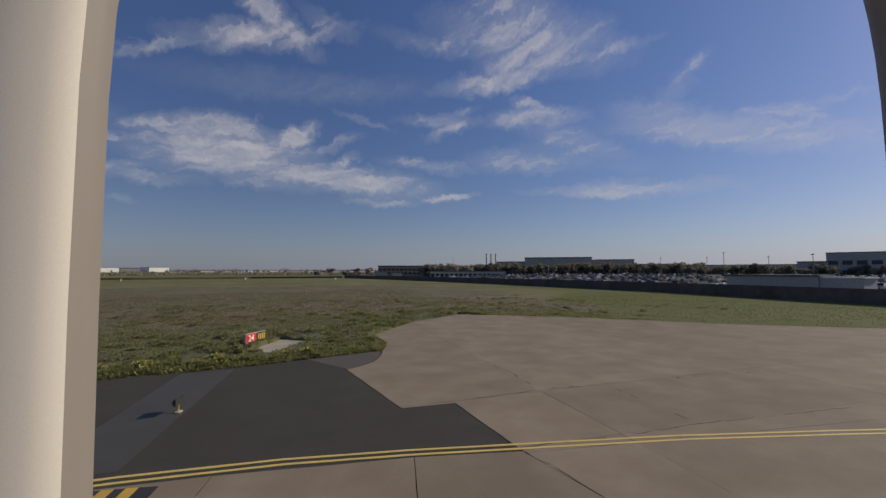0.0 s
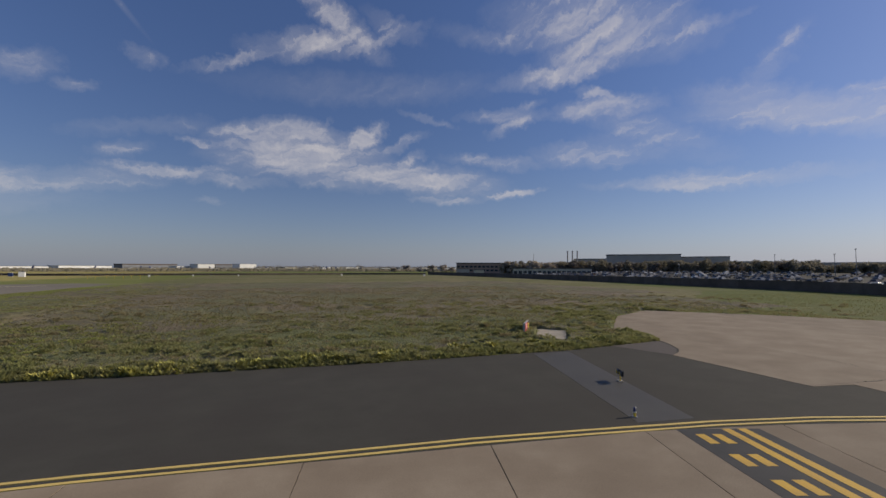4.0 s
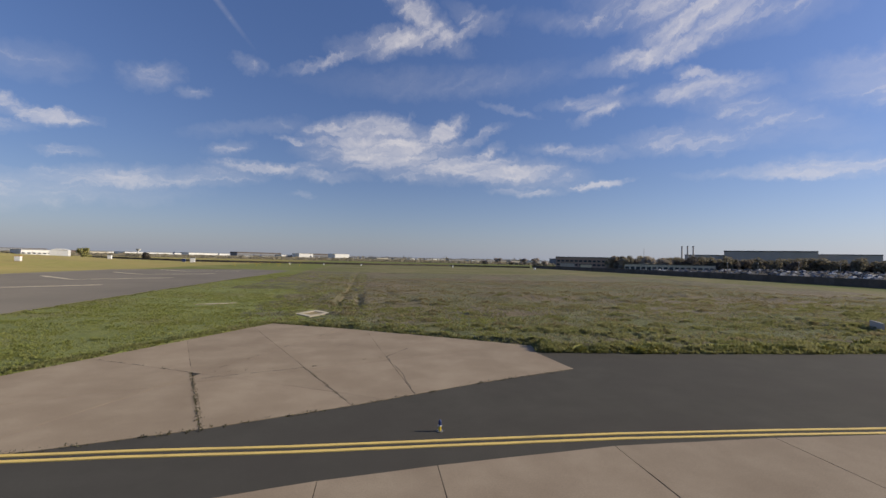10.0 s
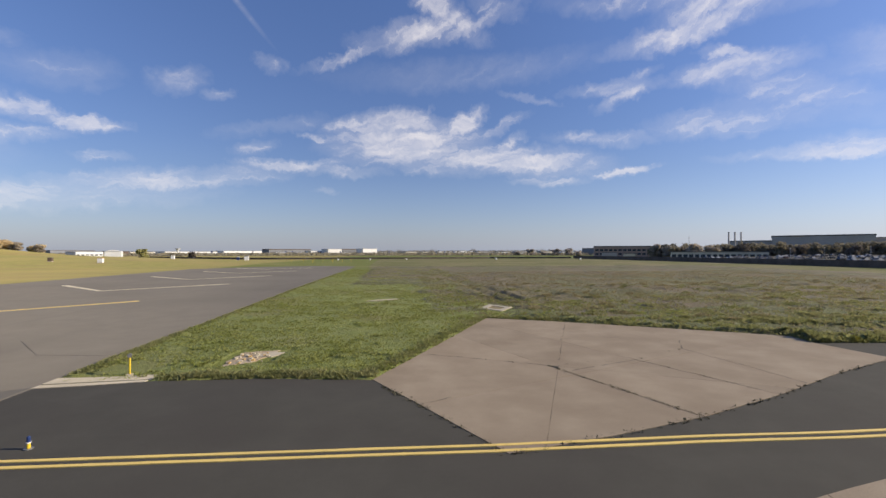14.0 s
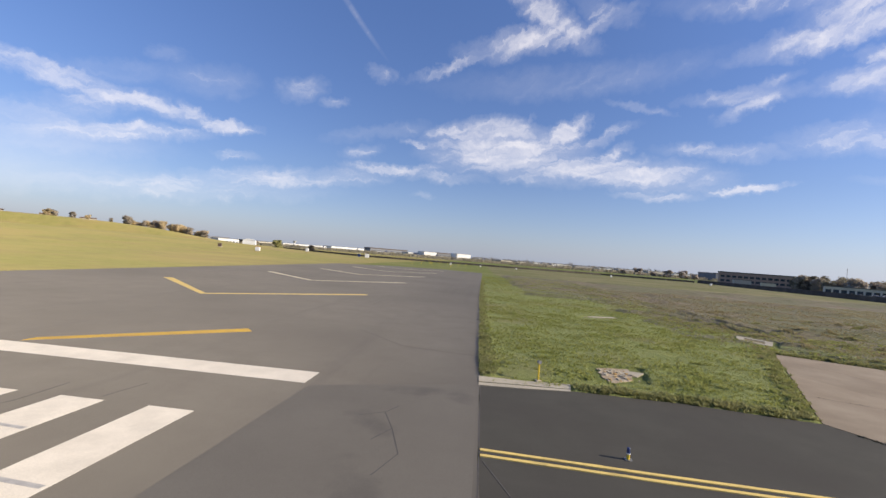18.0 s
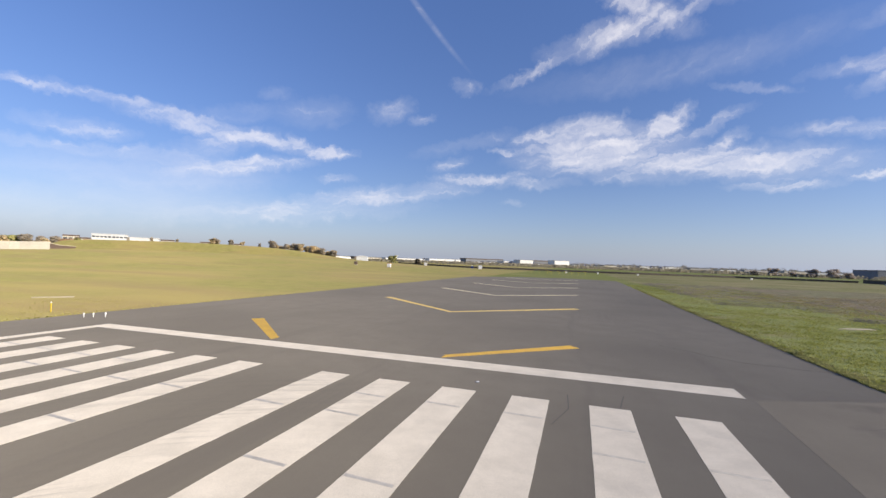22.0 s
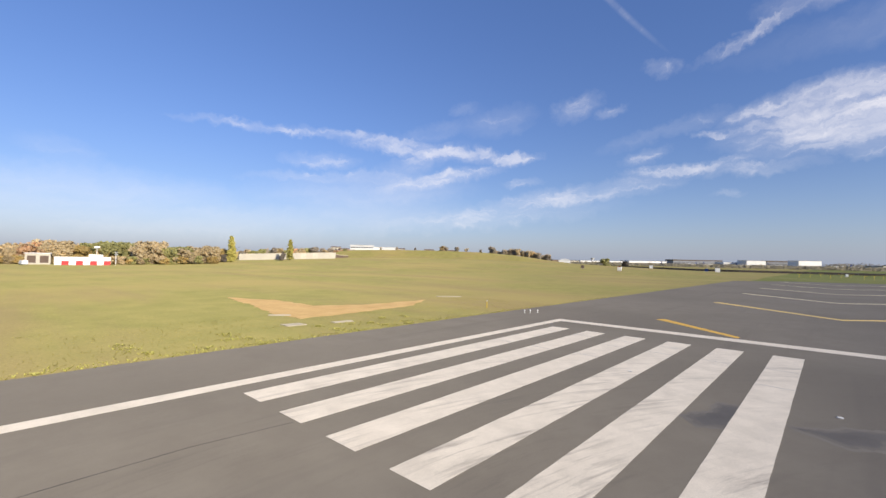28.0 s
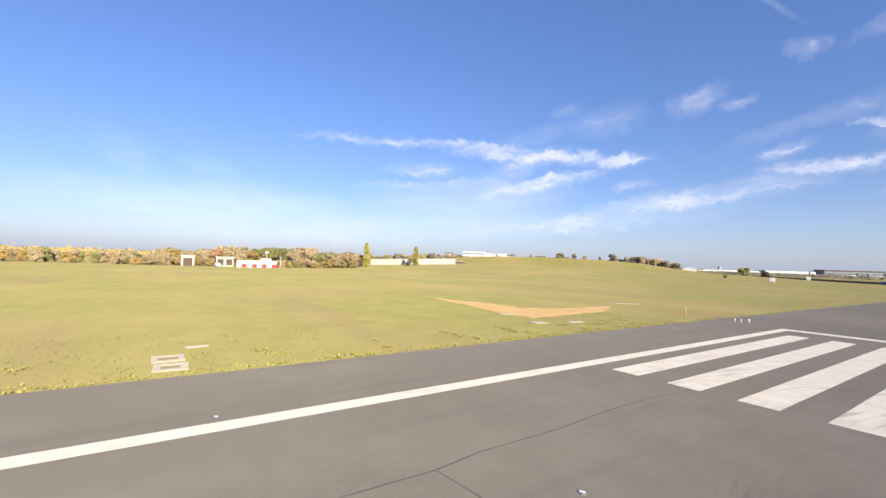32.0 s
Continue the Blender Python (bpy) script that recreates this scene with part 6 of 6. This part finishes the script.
tufts("grass_heaps", (60, 190, 14, 70), 260, 0.12, 0.26, M["dry_tuft"], 25, "dry hummocks in the meadow", heap=26)
tufts("grass_heaps", (78, 122, 9.8, 13), 160, 0.12, 0.26, M["tuft"], 22, "yellowish hummocks of long grass near the taxiway", heap=34)
tufts("grass_heaps", (128, 150, 22, 40), 120, 0.15, 0.3, M["tuft"], 26, "hummocks of long grass beside the apron", heap=34)
tufts("grass_heaps", (-37, -31, -75, -5), 70, 0.06, 0.13, M["bloom"], 27, "yellow-green hummocks along the western runway edge", heap=26)
tufts("grass_heaps", (32, 80, 8, 40), 600, 0.08, 0.17, M["green_tuft"], 23, "low hummocks of mown grass", heap=12)


def hummocks(name, area, n, wide0, wide1, material, seed, label):
    """Low uneven domes of matted grass, in one sheet."""
    r = np.random.RandomState(seed)
    x, y = r.uniform(area[0], area[1], n), r.uniform(area[2], area[3], n)
    keep = ~(inside(x, y, SIGN_PAD) | inside(x, y, TAXIWAY) | inside(x, y, ISLAND) | inside(x, y, APRON) | inside(x, y, RUNWAY))
    for pit in PITS:
        keep &= ~inside(x, y, pit)
    keep &= np.sin(x * 0.55 + 1.5 * np.sin(y * 0.4)) + np.sin(y * 0.8 + x * 0.2) + r.normal(0, 0.9, n) > -0.3
    x, y = x[keep], y[keep]
    m, seg = len(x), 9
    wide, tall = r.uniform(wide0, wide1, m), r.uniform(0.06, 0.19, m)
    turn = r.uniform(0, np.pi, m)
    verts = [np.stack([x, y, tall], 1)[:, None, :]]
    for share, drop in ((0.45, 0.86), (0.8, 0.45), (1.0, -0.1)):
        a = np.arange(seg) * 2 * np.pi / seg + r.uniform(0, 1, (m, 1))
        q = share * wide[:, None] * r.uniform(0.75, 1.25, (m, seg))
        u, v = np.cos(a) * q * 1.35, np.sin(a) * q * 0.75
        c, s = np.cos(turn)[:, None], np.sin(turn)[:, None]
        verts.append(np.stack([x[:, None] + u * c - v * s, y[:, None] + u * s + v * c, tall[:, None] * drop * r.uniform(0.8, 1.15, (m, seg))], 2))
    verts = np.concatenate(verts, 1)
    one = [(0, 1 + i, 1 + (i + 1) % seg) for i in range(seg)]
    two = [(1 + k * seg + i, 1 + (k + 1) * seg + i, 1 + (k + 1) * seg + (i + 1) % seg, 1 + k * seg + (i + 1) % seg) for k in range(2) for i in range(seg)]
    size = 1 + 3 * seg
    faces = [tuple(j * size + i for i in f) for j in range(m) for f in one + two]
    ob = mesh_ob(name, verts.reshape(-1, 3).tolist(), faces, material, smooth=True)
    return tagged(ob, label, "grass", kind="stuff")


tufts("weed_heaps", (80, 121, 10.0, 12.4), 46, 0.1, 0.3, M["bloom"], 28, "pale yellow-green weed clumps along the taxiway edge", heap=70)
hummocks("matted_grass", (58, 135, 11.6, 22), 520, 0.2, 0.6, M["hummock"], 61, "matted hummocks of pale green grass near the taxiway")
hummocks("matted_grass", (58, 170, 20, 60), 1000, 0.2, 0.65, M["hummock"], 62, "matted hummocks of olive grass in the meadow")
painted("cable_trench", [(65.3, 39.4), (65.0, 62), (62.9, 77), (63.4, 77), (65.5, 62), (65.8, 39.4)], M["weed"], 0.045, "dark weedy line of an old cable trench", "soil")
painted("cable_trench", [(62.5, 34.6), (62.4, 65.6), (61.3, 181), (62.3, 181), (62.9, 65.6), (62.9, 34.6)], M["soil_pale"], 0.05, "thin bare line of a cable trench", "soil")


def airliner(x, y, turn, length):
    a = base("parked_airliner", (x, y, 0), turn, "white airliner parked far across the field", "aircraft", "parked airliners")
    k = length / 37.0
    bm = rod_bm((-15 * k, 0, 4.2 * k), (9 * k, 0, 4.2 * k), 2.0 * k, 2.0 * k, 14)
    rod_bm((9 * k, 0, 4.2 * k), (18 * k, 0, 5.2 * k), 2.0 * k, 0.4 * k, 14, bm), rod_bm((-19 * k, 0, 3.8 * k), (-15 * k, 0, 4.2 * k), 0.7 * k, 2.0 * k, 14, bm)
    part("fuselage", bm, M["sign_white"], a, smooth=False)
    for s in (-1, 1):
        mesh_ob("wing", [(-3 * k, s * 1.5 * k, 3.2 * k), (4 * k, s * 1.5 * k, 3.2 * k), (6.5 * k, s * 17 * k, 4.4 * k), (5 * k, s * 17 * k, 4.4 * k), (-3 * k, s * 1.5 * k, 3.8 * k), (4 * k, s * 1.5 * k, 3.8 * k), (6.5 * k, s * 17 * k, 4.6 * k), (5 * k, s * 17 * k, 4.6 * k)],
                [(0, 1, 2, 3), (7, 6, 5, 4), (0, 4, 5, 1), (1, 5, 6, 2), (2, 6, 7, 3), (3, 7, 4, 0)], M["grey_metal"], a)
        part("engine", rod_bm((-3 * k, s * 5.7 * k, 2.2 * k), (1 * k, s * 5.7 * k, 2.2 * k), 1.0 * k, 0.8 * k, 12), M["grey_metal"], a)
        part("wheel", rod_bm((2 * k, s * 3.6 * k, 0.6 * k), (2 * k, s * 3.2 * k, 0.6 * k), 0.6 * k, n=12), M["tyre"], a)
        part("leg", rod_bm((2 * k, s * 3.4 * k, 0.6 * k), (2 * k, s * 3.4 * k, 3.2 * k), 0.15 * k), M["grey_metal"], a)
    part("wheel", rod_bm((-12 * k, -0.2 * k, 0.45 * k), (-12 * k, 0.2 * k, 0.45 * k), 0.45 * k, n=12), M["tyre"], a)
    part("leg", rod_bm((-12 * k, 0, 0.4 * k), (-12 * k, 0, 2.6 * k), 0.12 * k), M["grey_metal"], a)
    mesh_ob("tail_fin", [(12 * k, -0.2 * k, 5 * k), (17 * k, -0.2 * k, 5.4 * k), (18.5 * k, -0.1 * k, 12 * k), (16 * k, -0.1 * k, 12 * k), (12 * k, 0.2 * k, 5 * k), (17 * k, 0.2 * k, 5.4 * k), (18.5 * k, 0.1 * k, 12 * k), (16 * k, 0.1 * k, 12 * k)],
            [(3, 2, 1, 0), (4, 5, 6, 7), (0, 1, 5, 4), (1, 2, 6, 5), (2, 3, 7, 6), (3, 0, 4, 7)], M["blue"], a, "coloured tail fin")


for az, d, turn, length in ((-14.2, 1650, 20, 38), (-12.3, 1700, 200, 38), (-10.4, 1600, 10, 36), (-6.4, 1650, 190, 38), (-1.2, 1500, 30, 36), (6.0, 1350, 10, 38), (8.4, 1400, 195, 36), (-18.0, 1500, 15, 36), (-22.5, 1250, 5, 36)):
    airliner(*from_point(NORTH, az, d), turn, length)
for az, d, w, h, wall in ((-1.0, 1700, 60, 8, "white_wall"), (4.5, 1600, 50, 9, "pale_wall"), (6.8, 1750, 70, 11, "white_wall"), (12.0, 1500, 60, 9, "grey_wall"), (14.5, 1350, 40, 8, "white_wall"), (17.5, 1400, 80, 10, "grey_wall"), (20.5, 1200, 60, 10, "pale_wall"), (23.0, 1150, 50, 9, "white_wall"), (-28.6, 1100, 45, 8, "pale_wall"), (-33.0, 900, 40, 8, "white_wall"), (-30.5, 1000, 30, 9, "brown_wall")):
    hall("flat_shed", from_point(NORTH, az, d), 30 - az, w, 25, h, M[wall], "low shed among trees on the horizon", 6, ((2, 4),))

r_far = random.Random(77)
for i in range(26):
    az, d = -22 + i * 1.75 + r_far.uniform(-0.6, 0.6), r_far.uniform(1150, 1500)
    if -1 < az < 26 and i % 2:
        continue
    hall("flat_shed", from_point(NORTH, az, d), 25 - az, r_far.uniform(8, 34), 12, r_far.uniform(3.0, 6.0), M[("white_wall", "sign_white", "pale_wall")[i % 3]], "small white shed or trailer on the horizon", 0, ())

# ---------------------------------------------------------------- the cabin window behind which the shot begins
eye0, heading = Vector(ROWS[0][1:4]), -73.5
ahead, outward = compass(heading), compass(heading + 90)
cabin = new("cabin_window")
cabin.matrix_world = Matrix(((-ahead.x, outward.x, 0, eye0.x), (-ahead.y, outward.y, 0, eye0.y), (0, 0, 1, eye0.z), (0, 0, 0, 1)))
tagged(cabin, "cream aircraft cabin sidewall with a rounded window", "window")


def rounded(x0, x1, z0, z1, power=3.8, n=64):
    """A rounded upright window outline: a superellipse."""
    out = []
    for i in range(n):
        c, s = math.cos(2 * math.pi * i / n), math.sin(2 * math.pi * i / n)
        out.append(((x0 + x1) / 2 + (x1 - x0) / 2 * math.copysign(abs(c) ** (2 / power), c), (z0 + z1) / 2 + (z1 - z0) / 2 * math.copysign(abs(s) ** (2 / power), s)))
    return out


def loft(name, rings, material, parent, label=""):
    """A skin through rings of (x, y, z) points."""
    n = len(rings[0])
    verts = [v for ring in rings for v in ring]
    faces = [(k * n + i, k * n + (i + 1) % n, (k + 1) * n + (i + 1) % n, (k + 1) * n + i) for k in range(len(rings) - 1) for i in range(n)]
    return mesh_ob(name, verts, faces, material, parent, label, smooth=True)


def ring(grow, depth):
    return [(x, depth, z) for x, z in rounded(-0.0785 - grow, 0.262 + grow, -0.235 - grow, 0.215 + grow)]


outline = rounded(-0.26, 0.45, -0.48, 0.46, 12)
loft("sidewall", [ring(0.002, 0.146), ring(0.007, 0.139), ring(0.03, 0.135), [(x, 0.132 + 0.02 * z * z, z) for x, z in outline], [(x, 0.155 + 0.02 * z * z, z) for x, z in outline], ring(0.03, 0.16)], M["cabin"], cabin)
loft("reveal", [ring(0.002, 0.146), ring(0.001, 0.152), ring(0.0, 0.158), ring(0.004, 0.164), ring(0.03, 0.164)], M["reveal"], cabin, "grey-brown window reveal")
